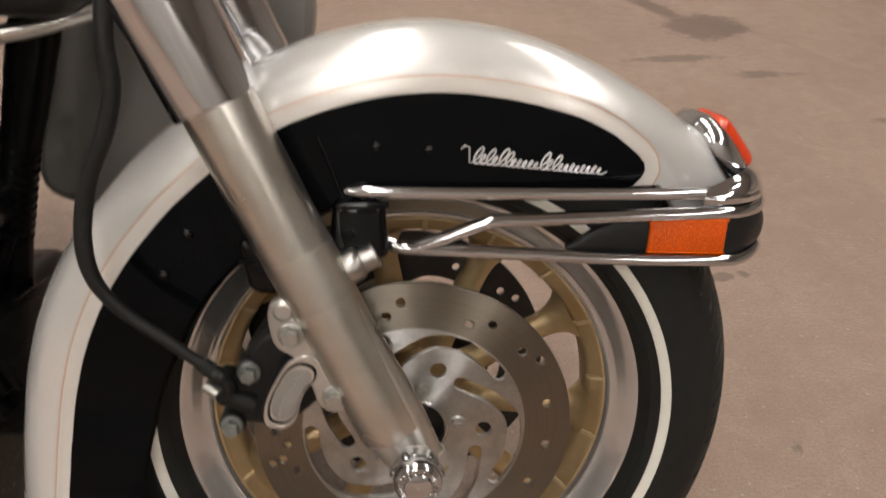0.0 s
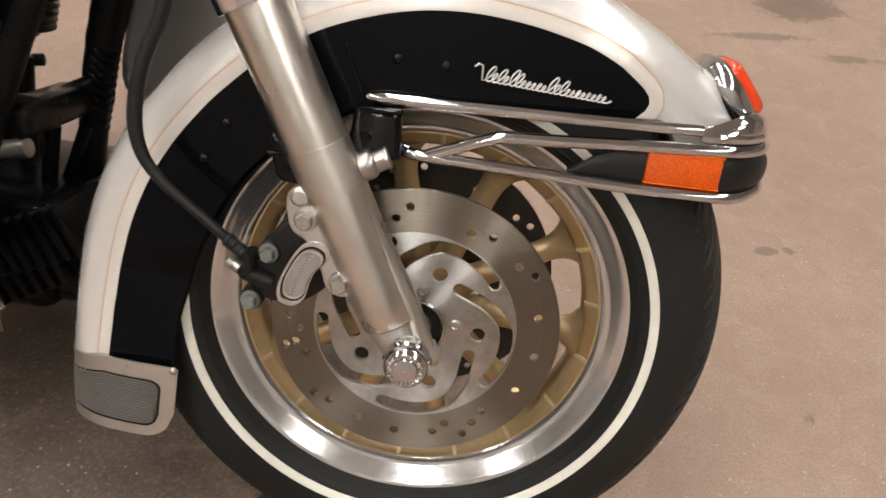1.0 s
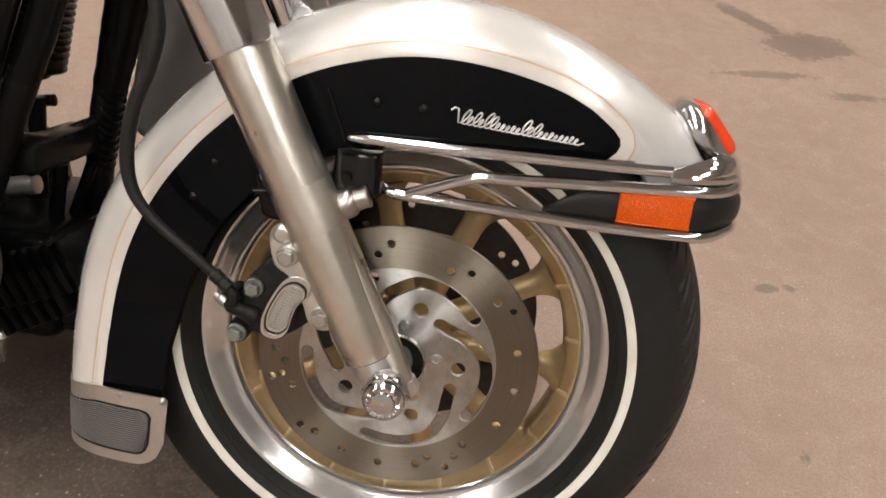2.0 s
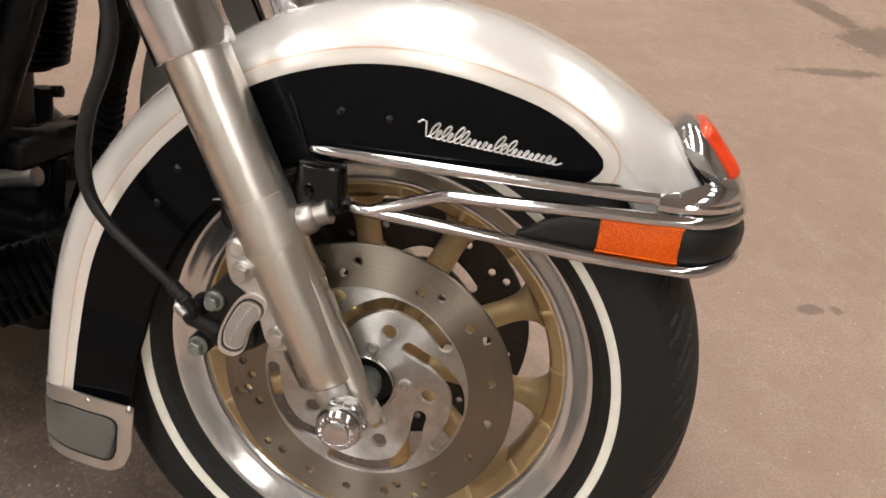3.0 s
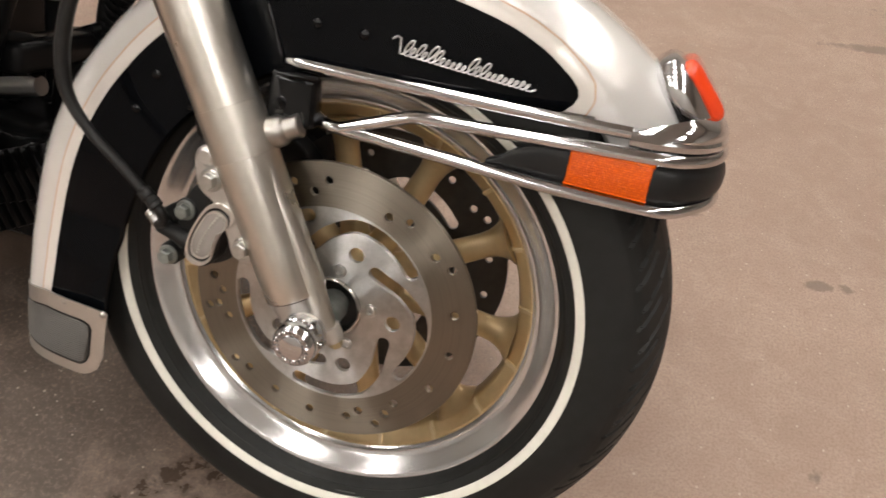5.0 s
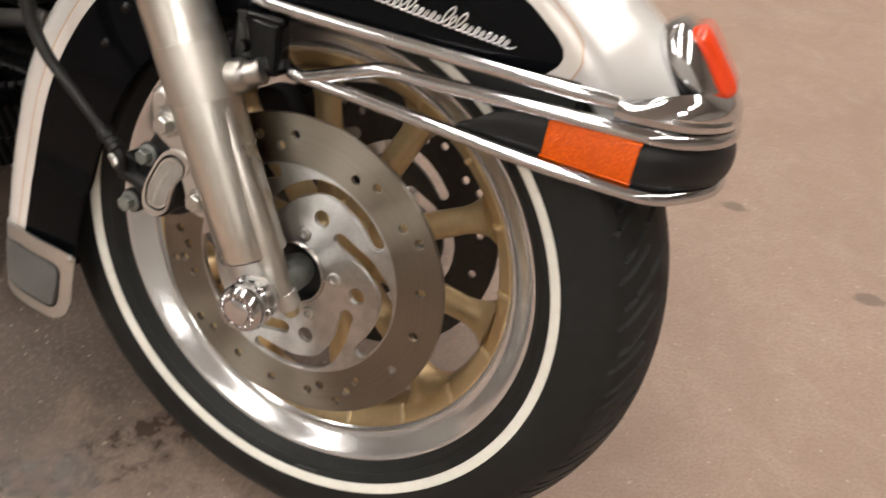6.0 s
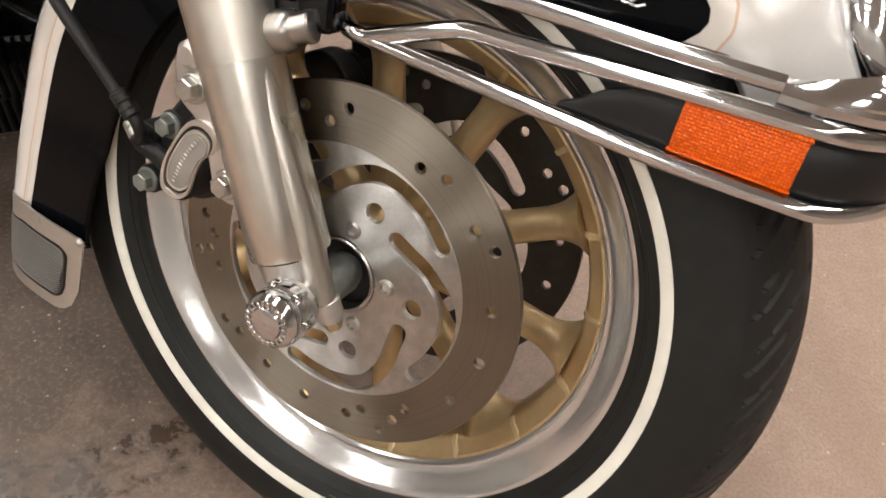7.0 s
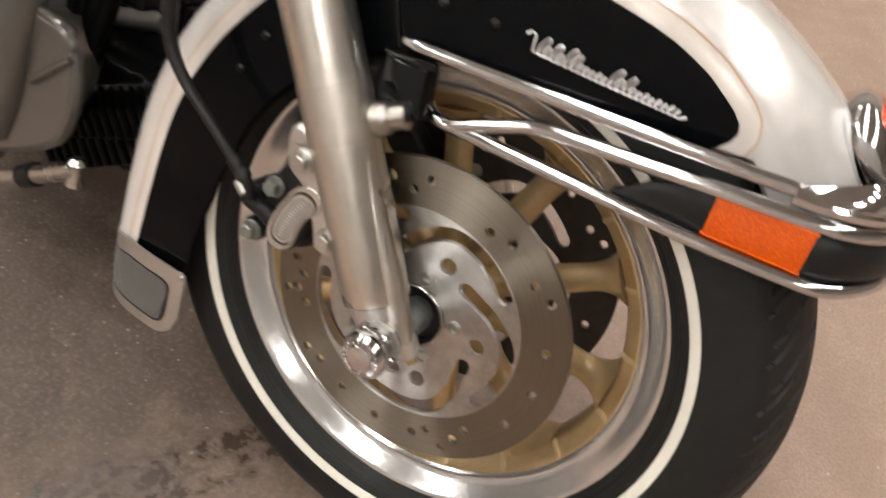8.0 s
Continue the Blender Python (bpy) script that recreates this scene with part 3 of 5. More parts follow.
def tyre_mesh():
    half = []
    for (r0, y0), (r1, y1) in zip(TYRE, TYRE[1:]):
        m = 5 if y0 < 0.0612 and r0 > 0.287 else 2
        half += [(r0 + (r1 - r0) * k / m, y0 + (y1 - y0) * k / m) for k in range(m)]
    half.append(TYRE[-1])
    prof = [(r, -y) for r, y in reversed(half)] + half[1:]
    seg, v, f = 1080, [], []
    for k in range(seg):
        a = 360 * k / seg
        for r, y in prof:
            ay, s, cut = abs(y), (1 if y > 0 else -1), 0.0
            if r > 0.284:
                g = (a + (4 if s > 0 else 0) + ay * 190) % 8.0          # long slanted groove
                if 0.010 < ay < 0.054 and g < 0.68:
                    cut = 0.0070
                g = (a + 3.8 + (4 if s > 0 else 0) + ay * 170) % 8.0    # short one between
                if 0.030 < ay < 0.0585 and g < 0.6:
                    cut = 0.0060
                if ay < 0.0020:
                    cut = 0.004
            v.append(((r - cut) * cos(radians(a)), y, (r - cut) * sin(radians(a))))
    n = len(prof)
    for k in range(seg):
        k2 = (k + 1) % seg
        for j in range(n - 1):
            f.append((k * n + j, k * n + j + 1, k2 * n + j + 1, k2 * n + j))
    return raw("tyre", v, f)


tyre = obj("tyre", tyre_mesh(), RUBBER, wheel, "black rubber tyre with slanted tread grooves")
for side in (1, -1):
    prof = [(0.2371, 0.0628), (0.2373, 0.0648), (0.2382, 0.0655), (0.2417, 0.0668), (0.2452, 0.0681), (0.2461, 0.0680), (0.2462, 0.0660)]
    obj("whitewall_band", lathe("whitewall_band", [(r, -side * y) for r, y in prof], 240), WHITEWALL, wheel, "narrow white sidewall stripe")
    prof = [(0.2272, 0.0570), (0.2285, 0.0594), (0.2299, 0.0590)]
    obj("sidewall_bead", lathe("sidewall_bead", [(r, -side * y) for r, y in prof], 180), RUBBER, wheel)
for k in range(9):
    ob = obj("sidewall_mark", block("sidewall_mark", -0.0018, 0.0018, -0.0672, -0.0645, -0.0006, 0.0006, 0.0002, 1) if k == 0 else mark_me, SPACER if k == 0 else [], wheel)
    mark_me = ob.data
    ob.matrix_basis = Matrix.Rotation(radians(78.5 + 0.62 * k), 4, "Y") @ pose(0.2352, 0.0045, 0)

# -- brake discs --
SLOT = [(49.5, 0.0630), (38, 0.0680), (25, 0.0785), (8.5, 0.0915), (-7.5, 0.0950), (-22, 0.0950), (-34.5, 0.0950)]


def slot_outline(turn):
    mid = smooth_path([(r * cos(radians(a + turn)), 0, r * sin(radians(a + turn))) for a, r in SLOT], 5)
    left, right, w = [], [], 0.0066
    n = len(mid)
    for i, p in enumerate(mid):
        d = (mid[min(i + 1, n - 1)] - mid[max(i - 1, 0)]).normalized()
        q = Vector((-d.z, 0, d.x))
        left.append(((p + q * w).x, (p + q * w).z)), right.append(((p - q * w).x, (p - q * w).z))

    def cap(p, d, s):
        q = Vector((-d.z, 0, d.x)) * s
        return [((p + d * w * sin(b) + q * w * cos(b)).x, (p + d * w * sin(b) + q * w * cos(b)).z) for b in (0.5, 1.05, 1.57, 2.1, 2.64)]
    d1, d0 = (mid[-1] - mid[-2]).normalized(), (mid[0] - mid[1]).normalized()
    return left + cap(mid[-1], d1, 1) + right[::-1] + cap(mid[0], d0, 1)


HOLES = [(12.5, .126), (-7.6, .126), (-28, .126), (-48.5, .118), (-56, .126), (-62.5, .135), (-69, .118), (-76, .125), (-95, .126), (-114, .126),
         (-130, .128), (-137, .135), (-158, .118), (-165, .126), (-164, .137), (-172, .119), (-179, .128), (164, .126), (150, .119), (143, .127), (136, .136),
         (125, .118), (113, .129), (104, .118), (97, .129), (66.8, .117), (58, .126), (40, .125), (32.5, .134)]


def brake_disc(side):
    y = side * 0.0725
    holes = [ring(0, 0, 0.0315, 48)] + [ring(r * cos(radians(a)), r * sin(radians(a)), 0.0042, 14) for a, r in HOLES]
    holes += [ring(0.0645 * cos(radians(a)), 0.0645 * sin(radians(a)), 0.0077, 24) for a in range(0, 360, 72)]
    holes += [slot_outline(a) for a in range(0, 360, 72)]
    # the far disc wears the steel darkened for shade
    d = obj("brake_disc", plate("brake_disc", ring(0, 0, 0.1470, 160), holes, 0.0052, y), DISC if side < 0 else SHADED_DISC, bike, "drilled steel brake disc with curved slots")
    obj("pad_track_edge", lathe("pad_track_edge", [(0.1027, side * 0.0748), (0.1030, side * 0.07525), (0.1033, side * 0.07525), (0.1036, side * 0.0748)], 120), BARE, d, "bright worn edge of the pad track")
    obj("hub_collar", lathe("hub_collar", [(0.0300, side * 0.060), (0.0312, side * 0.0765), (0.0302, side * 0.0775), (0.0285, side * 0.0765), (0.0280, side * 0.055)], 64), OLD_CHROME, d)
    obj("bearing_seal", lathe("bearing_seal", [(0.0282, side * 0.060), (0.0150, side * 0.062), (0.0140, side * 0.0640), (0.0275, side * 0.0625)], 48), PLASTIC, d)
    for k in range(5):
        b = obj("disc_bolt", socket_bolt_mesh("disc_bolt", 0.0068, 0.0045) if k == 0 else bolts, BARE if k == 0 else [], d)
        bolts = b.data
        a = radians(10.8 + 72 * k)
        b.matrix_basis = pose(0.0415 * cos(a), y + side * 0.0010, 0.0415 * sin(a)) @ Matrix.Rotation(0 if side < 0 else pi, 4, "Z")
    return d


brake_disc(-1)
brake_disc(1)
obj("axle", rod("axle", (0, -0.135, 0), (0, 0.135, 0), [(0, 0.0125), (1, 0.0125)], 32), BARE, bike)
obj("axle_spacer", rod("axle_spacer", (0, -0.11, 0), (0, -0.062, 0), [(0, 0.0165), (0.8, 0.0165), (0.82, 0.0145), (1, 0.0145)], 32), SPACER, bike)

# -- fork legs --
FORK_LOW, FORK_UP = Vector((-0.0236, 0, 0.030)), Vector((-0.4385, 0, 0.8987))
FORK_Y = 0.111


def on_fork(s, y=-FORK_Y, off=0.0):
    """A point s metres up the leg, off metres ahead of its axis."""
    p = FORK_LOW + FORK_UP * s + Vector((0.8987, 0, 0.4385)) * off
    return Vector((p.x, y, p.z))


def fork_leg(side):
    y = side * FORK_Y
    prof = [(-0.0055, 0.0270), (-0.0050, 0.0284), (-0.0035, 0.0290), (0.03, 0.0291), (0.10, 0.0291), (0.24, 0.0292), (0.33, 0.0292)]
    leg = obj("fork_leg", tube("fork_leg", [on_fork(s, y) for s, _ in prof], [r for _, r in prof], 64), FORK, bike, "satin silver alloy fork leg with chrome sleeve")
    prof = [(0.303, 0.0300), (0.3035, 0.0345), (0.306, 0.0352), (0.62, 0.0352), (0.66, 0.0352)]
    obj("fork_sleeve", tube("fork_sleeve", [on_fork(s, y) for s, _ in prof], [r for _, r in prof], 64), SLEEVE, leg, "polished chrome fork sleeve")
    # casting web that runs down the front of the leg past the axle clamp, ending in a collar
    web = [(0.150, 0.0165, 0.0095), (0.120, 0.0180, 0.0104), (0.090, 0.0192, 0.0110), (0.055, 0.0205, 0.0115), (0.025, 0.0215, 0.0120), (0.0, 0.0220, 0.0118), (-0.016, 0.0220, 0.0108), (-0.041, 0.0222, 0.0094)]
    obj("clamp_web", tube("clamp_web", smooth_path([on_fork(s, y + side * 0.006, o) for s, o, _ in web], 1), [r for _, _, r in web], 24), FORK, leg)
    a, b = on_fork(-0.0400, y + side * 0.004, 0.0222), on_fork(-0.0570, y + side * 0.002, 0.0225)
    obj("clamp_collar", rod("clamp_collar", a, b, [(0, 0.0096), (0.06, 0.0108), (0.75, 0.0105), (0.8, 0.0090), (1, 0.0085)], 32), CAST, leg)
    prof = [(0.1290, 0.0288), (0.1294, 0.0295), (0.1755, 0.0295), (0.1760, 0.0288)]
    obj("fork_band", tube("fork_band", [on_fork(s, y) for s, _ in prof], [r for _, r in prof], 64), FORK_MATT, leg, "matt band round the leg")
    obj("drain_screw", rod("drain_screw", b, b.lerp(a, -0.42), [(0, 0.0068), (0.6, 0.0068), (1, 0.0055)], 6), BRASS, leg, "yellowed zinc drain screw")
    # thin black ring added as the shade line at the leg's cut end
    obj("clamp_shade_ring", tube("clamp_shade_ring", [on_fork(-0.004, y), on_fork(-0.0068, y)], [0.0262, 0.0258], 48), PLASTIC, leg)
    prof = [(0.01, 0.0235), (-0.012, 0.0235), (-0.026, 0.0222), (-0.038, 0.0190), (-0.046, 0.0120)]
    obj("axle_clamp", tube("axle_clamp", [on_fork(s, y, -0.003 + 0.1 * -s) for s, _ in prof], [r for _, r in prof], 40), CAST, leg)
    obj("axle_boss", rod("axle_boss", (0.0, y + side * 0.020, 0), (0.0, y + side * 0.030, 0), [(0, 0.0200), (0.85, 0.0195), (1, 0.0180)], 40), CAST, leg)
    b = obj("pinch_bolt", bolt_mesh("pinch_bolt", 0.0040, 0.006, True, False), BARE, leg)
    b.matrix_basis = pose(-0.046, y + side * 0.004, 0.0195, 0, 0, 0 if side < 0 else 180)
    # fender boss
    a, b = on_fork(0.143, y - side * 0.004, 0.004), Vector((-0.0400, side * 0.100, 0.1800))
    b = a.lerp(b, 1.08)
    obj("fender_boss", rod("fender_boss", a, b, [(0, 0.0120), (0.40, 0.0140), (0.50, 0.0144), (0.60, 0.0143), (0.66, 0.0136), (0.71, 0.0122), (0.74, 0.0104), (0.92, 0.0100), (0.925, 0.0108), (0.975, 0.0108), (1, 0.0092)], 32), WORN_ALLOY, leg)
    return leg


fork_leg(-1)
fork_leg(1)


def axle_cap(side):
    y0 = side * 0.1255
    prof = [(0.0, 0.0165), (0.002, 0.0185), (0.008, 0.0185), (0.010, 0.0205), (0.012, 0.0212), (0.020, 0.0212), (0.022, 0.0195), (0.024, 0.0208), (0.030, 0.0210),
            (0.0345, 0.0190), (0.0365, 0.0165), (0.0360, 0.0120), (0.0375, 0.0112), (0.0385, 0.0060), (0.0386, 0.0005)]
    cap = obj("axle_cap", lathe("axle_cap", [(r, y0 + side * d) for d, r in prof], 48, close=False), CHROME, bike, "chrome axle nut cover with a ring of raised marks")
    for k in range(22):
        m = obj("raised_mark", block("raised_mark", -0.0011, 0.0011, -0.0009, 0.0009, -0.0019, 0.0019, 0.0003, 1) if k == 0 else marks, CHROME if k == 0 else [], cap)
        marks = m.data
        m.matrix_basis = Matrix.Rotation(2 * pi * k / 22, 4, "Y") @ pose(0, y0 + side * 0.0368, 0.0148)
    for k in range(6):
        m = obj("cap_flute", rod("cap_flute", (0, -0.006, 0), (0, 0.006, 0), [(0, 0.003), (0.2, 0.0042), (0.8, 0.0042), (1, 0.003)], 12) if k == 0 else flutes, CHROME if k == 0 else [], cap)
        flutes = m.data
        m.matrix_basis = Matrix.Rotation(2 * pi * (k + 0.5) / 6, 4, "Y") @ pose(0, y0 + side * 0.0165, 0.0195)
    return cap


axle_cap(-1)
axle_cap(1)

# -- brake caliper --
CAL_BODY = [(-0.163, 0.044), (-0.160, 0.062), (-0.146, 0.088), (-0.132, 0.106), (-0.115, 0.112), (-0.098, 0.104), (-0.080, 0.082), (-0.079, 0.062), (-0.090, 0.042), (-0.112, 0.025), (-0.132, 0.022), (-0.152, 0.026)]
CAL_PLATE = [(-0.1285, 0.040), (-0.1280, 0.056), (-0.1200, 0.076), (-0.1080, 0.0955), (-0.0945, 0.1015), (-0.0825, 0.0955), (-0.0830, 0.0835), (-0.0930, 0.0725), (-0.0985, 0.060), (-0.1030, 0.043), (-0.1120, 0.0345), (-0.1220, 0.0345)]
caliper = obj("brake_caliper", plate("brake_caliper", rounded(CAL_BODY), [], 0.026, -0.0885, 0.004), PLASTIC, bike, "black four-piston brake caliper with a silver badge")
obj("piston_cover", plate("piston_cover", rounded(grown(CAL_PLATE, 1.10)), [], 0.026, -0.1116, 0.003), PLASTIC, caliper)
for x, z, y in ((-0.160, 0.0245, -0.1065), (-0.144, 0.0745, -0.1035), (-0.1655, 0.058, -0.1050)):
    obj("caliper_ear", rod("caliper_ear", (x, y, z), (x, -0.080, z), [(0, 0.0100), (0.08, 0.0115), (1, 0.0115)], 24), PLASTIC, caliper)
obj("caliper_back", plate("caliper_back", rounded(grown(CAL_BODY, 0.96)), [], 0.03, -0.050, 0.003), PLASTIC, caliper)
obj("badge", plate("badge", rounded(CAL_PLATE), [rounded(grown(CAL_PLATE, 0.86))], 0.0030, -0.1262, 0.0005), BADGE, caliper, "satin silver kidney-shaped badge rim")
obj("badge_groove", prism("badge_groove", rounded(grown(CAL_PLATE, 0.87)), -0.1256, -0.1240), PLASTIC, caliper, smooth=False)
obj("badge_inlay", prism("badge_inlay", rounded(grown(CAL_PLATE, 0.77)), -0.1272, -0.1250), BADGE, caliper, smooth=False)
obj("badge_face", prism("badge_face", rounded(grown(CAL_PLATE, 0.69)), -0.1277, -0.1262), BADGE_DARK, caliper, "grey badge face with unreadable bars", smooth=False)
for k in range(15):
    s = k / 14
    m = obj("badge_bar", block("badge_bar", -0.0006, 0.0006, -0.0005, 0.0005, -0.0013, 0.0013, 0.0002, 1) if k == 0 else bars, TRIM if k == 0 else [], caliper)
    bars = m.data
    m.matrix_basis = pose(-0.1160 + 0.021 * s - 0.003 * sin(pi * s), -0.1279, 0.048 + 0.042 * s) @ Matrix.Rotation(radians(112), 4, "Y")
for x, z, y, r, mat in ((-0.1050, 0.1215, -0.1260, 0.0080, BARE), (-0.0700, 0.0635, -0.1255, 0.0080, BARE), (-0.160, 0.0245, -0.1055, 0.0074, SPACER), (-0.144, 0.0745, -0.1025, 0.0074, SPACER)):
    b = obj("caliper_bolt", bolt_mesh("caliper_bolt", r, 0.0110), mat, caliper, "zinc-plated hexagon bolt")
    placed(b, x, y, z, 20)
LUG = [(-0.1235, 0.140), (-0.1185, 0.1485), (-0.108, 0.149), (-0.099, 0.140), (-0.085, 0.105), (-0.060, 0.066), (-0.059, 0.052), (-0.070, 0.0475), (-0.083, 0.054), (-0.0905, 0.075), (-0.102, 0.097), (-0.1175, 0.1085), (-0.1225, 0.124)]
lug = obj("caliper_mount", plate("caliper_mount", rounded(LUG), [], 0.014, -0.1185, 0.003), CAST, bike, "silver cast caliper lug of the fork leg")
obj("lug_cap", rod("lug_cap", (-0.1105, -0.124, 0.1425), (-0.1105, -0.131, 0.1425), [(0, 0.0098), (0.5, 0.0095), (1, 0.006)], 24), CAST, lug)

far_caliper = obj("brake_caliper", plate("far_brake_caliper", rounded(CAL_BODY), [], 0.034, 0.107, 0.004), PLASTIC, bike, "black brake caliper on the far side of the wheel")
obj("caliper_back", plate("far_caliper_back", rounded(grown(CAL_BODY, 1.15)), [], 0.03, 0.055, 0.003), PLASTIC, far_caliper)
obj("far_caliper_mount", plate("far_caliper_mount", rounded(LUG), [], 0.014, 0.100, 0.003), PLASTIC, far_caliper)

# -- brake hose with its crimp and banjo --
HOSE_PATH = [(-0.215, -0.10, 0.46), (-0.226, -0.115, 0.40), (-0.231, -0.12, 0.35), (-0.229, -0.12, 0.315), (-0.237, -0.12, 0.281), (-0.2530, -0.12, 0.243), (-0.2615, -0.12, 0.200), (-0.2575, -0.12, 0.166),
             (-0.239, -0.12, 0.139), (-0.206, -0.12, 0.1125), (-0.1820, -0.12, 0.0935), (-0.170, -0.12, 0.085)]
hose = obj("brake_hose", tube("brake_hose", smooth_path(HOSE_PATH, 8), [0.0068 - 0.0017 * min(max((k - 50) / 16, 0), 1) for k in range(89)], 20), HOSE, bike, "black rubber brake hose with zinc crimp")
obj("crimp", rod("crimp", (-0.1800, -0.12, 0.0920), (-0.1630, -0.12, 0.0775), [(0, 0.0056), (0.1, 0.0068), (0.4, 0.0068), (0.45, 0.0061), (0.55, 0.0061), (0.6, 0.0068), (0.95, 0.0068), (1, 0.005)], 24), PLASTIC, hose)
for s in (0.12, 0.42, 0.72):
    p = Vector((-0.1800, -0.12, 0.0920)).lerp(Vector((-0.1630, -0.12, 0.0775)), s)
    d = Vector((0.0011, 0, -0.00094))
    obj("crimp_ring", rod("crimp_ring", p - d, p + d, [(0, 0.0066), (0.3, 0.0073), (0.7, 0.0073), (1, 0.0066)], 20), PLASTIC, hose)
obj("hose_neck", tube("hose_neck", smooth_path([(-0.1640, -0.12, 0.0785), (-0.1590, -0.119, 0.071), (-0.1600, -0.116, 0.062), (-0.1680, -0.112, 0.056)], 5), 0.0048, 14), PLASTIC, hose)
obj("hose_arm", rod("hose_arm", (-0.1690, -0.110, 0.0565), (-0.1440, -0.100, 0.0430), [(0, 0.0060), (0.1, 0.0078), (0.6, 0.0082), (1, 0.0110)], 20), PLASTIC, hose)
obj("banjo_bolt", rod("banjo_bolt", (-0.1670, -0.110, 0.0560), (-0.1810, -0.106, 0.0640), [(0, 0.0062), (0.5, 0.0062), (0.52, 0.0052), (0.62, 0.0052), (0.64, 0.0060), (1, 0.0054)], 12), BARE, hose, "worn zinc banjo bolt")

# -- front fender: black side panel, pale band, copper line and white crown --
PAINT_A = (50, 53.3, 54.5, 57, 60, 66, 72, 80, 88, 95, 103, 112, 120, 130, 140, 150, 160, 170, 180, 187, 193, 197)
PAINT_R = (.309, .309, .3165, .3205, .3225, .3215, .3180, .3145, .3120, .3095, .3060, .3030, .2995, .2955, .2940, .2950, .2970, .3000, .3055, .3130, .3230, .3300)
CROWN_A = (38, 45, 52, 61, 70, 80, 90, 104, 118, 130, 143, 155, 170, 180, 187, 194, 197)
CROWN_R = (.378, .374, .370, .367, .366, .366, .3650, .3600, .3520, .3465, .3475, .3535, .3615, .3685, .377, .389, .394)
SIDE_A = (39, 46, 53, 60, 66, 72) + PAINT_A[7:]      # where the flat side turns into the crown
SIDE_R = (.3100, .3145, .3180, .3200, .3195, .3175) + PAINT_R[7:]
REAR = 199.0
HALF = 0.0795


def inner_radius(a):
    if a < 93:
        return table(a, (50, 58, 70), (0.2350, 0.2335, 0.2280)) / sin(radians(max(a, 30)))
    return table(a, (93, 105, 120, 160, 178, 197), (0.2283, 0.228, 0.2225, 0.2225, 0.232, 0.255))


def half_width(a):
    return table(a, (39, 45, 50, 55, 60, 68, 78, 150, 175, 190, 197), (0.055, 0.0635, 0.0695, 0.0732, 0.0760, 0.0784, HALF, HALF, HALF, 0.086, 0.090))


def panel_edge():
    """Outline of the black panel seen from the side: the long arc, the rounded nose and the way back below the fender's edge."""
    line = [(r * cos(radians(a)), r * sin(radians(a))) for a, r in ((t, table(t, PAINT_A, PAINT_R)) for t in np.arange(197, 59.5, -1.5))]
    line += [(0.1720, 0.2712), (0.1810, 0.2643), (0.1872, 0.2573), (0.1888, 0.2505), (0.1862, 0.2440), (0.1800, 0.2375), (0.1720, 0.2310), (0.160, 0.222), (0.0, 0.19), (-0.19, 0.10), (-0.22, -0.1)]
    return np.array(line)


def livery_distance(x, z):
    e = panel_edge()
    a, b, p = e, np.roll(e, -1, 0), np.stack([x, z], 1)[:, None]
    t = np.clip(((p - a) * (b - a)).sum(2) / ((b - a) ** 2).sum(1), 0, 1)
    d = np.linalg.norm(p - a - t[..., None] * (b - a), axis=2)[:, :-1].min(1)
    inside = np.zeros(len(x), bool)
    for (x0, z0), (x1, z1) in zip(a, b):
        inside ^= ((z0 > z) != (z1 > z)) & (x < (x1 - x0) * (z - z0) / (z1 - z0 + 1e-12) + x0)
    return np.where(inside, -d, d)


def fender_mesh():
    angles = [39 + 0.3 * k for k in range(79)] + [63.5 + 1.5 * k for k in range(91)] + [REAR]
    v, f, cols = [], [], 0
    for a in angles:
        rin, rp, rc, w = inner_radius(a), table(a, SIDE_A, SIDE_R), table(a, CROWN_A, CROWN_R), half_width(a)
        rp = min(rp, rc - 0.034)
        rin = min(rin, rp - 0.006)
        rows_ = [(rin, w - 0.003), (rin + 0.0035, w)] + [(rin + 0.0035 + (rp - rin - 0.0035) * k / 24, w) for k in range(1, 25)]
        rows_ += [(rp + 0.0025 * k, w - 0.00012 * k * k) for k in range(1, 6)]
        r1, w1 = rows_[-1]
        for k in range(1, 19):
            t = pi / 2 * k / 18
            rows_.append((r1 + (rc - r1) * sin(t) ** 0.92, w1 * cos(t) ** 0.80 if k < 18 else 0.0))
        loop = [(r, -y) for r, y in rows_] + [(r, y) for r, y in reversed(rows_[:-1])]
        cols = len(loop)
        v += [(r * cos(radians(a)), y, r * sin(radians(a))) for r, y in loop]
    for i in range(len(angles) - 1):
        for j in range(cols - 1):
            f.append((i * cols + j, i * cols + j + 1, (i + 1) * cols + j + 1, (i + 1) * cols + j))
    me = bpy.data.meshes.new("front_fender")
    me.from_pydata(v, [], f)
    co = np.array(v)
    me.attributes.new("livery", "FLOAT", "POINT").data.foreach_set("value", livery_distance(co[:, 0], co[:, 2]).astype(np.float32))
    return me


fender = obj("front_fender", fender_mesh(), LIVERY, bike, "white fender with black side panel and copper pinstripe")
mod = fender.modifiers.new("thickness", "SOLIDIFY")
mod.thickness, mod.offset = 0.0018, -1
for x, z in ((-0.0388, 0.2661), (0.0040, 0.2648), (-0.193, 0.1893), (-0.215, 0.1525)):
    for side in (-1, 1):
        s = obj("fender_rivet", lathe("fender_rivet", [(0.0001, -0.0026), (0.0028, -0.0022), (0.0046, -0.0006), (0.0050, 0.0008)], 16, close=False), BLACK, fender)
        s.matrix_basis = pose(x, side * (HALF + 0.0002), z, 0, 0, 0 if side < 0 else 180)

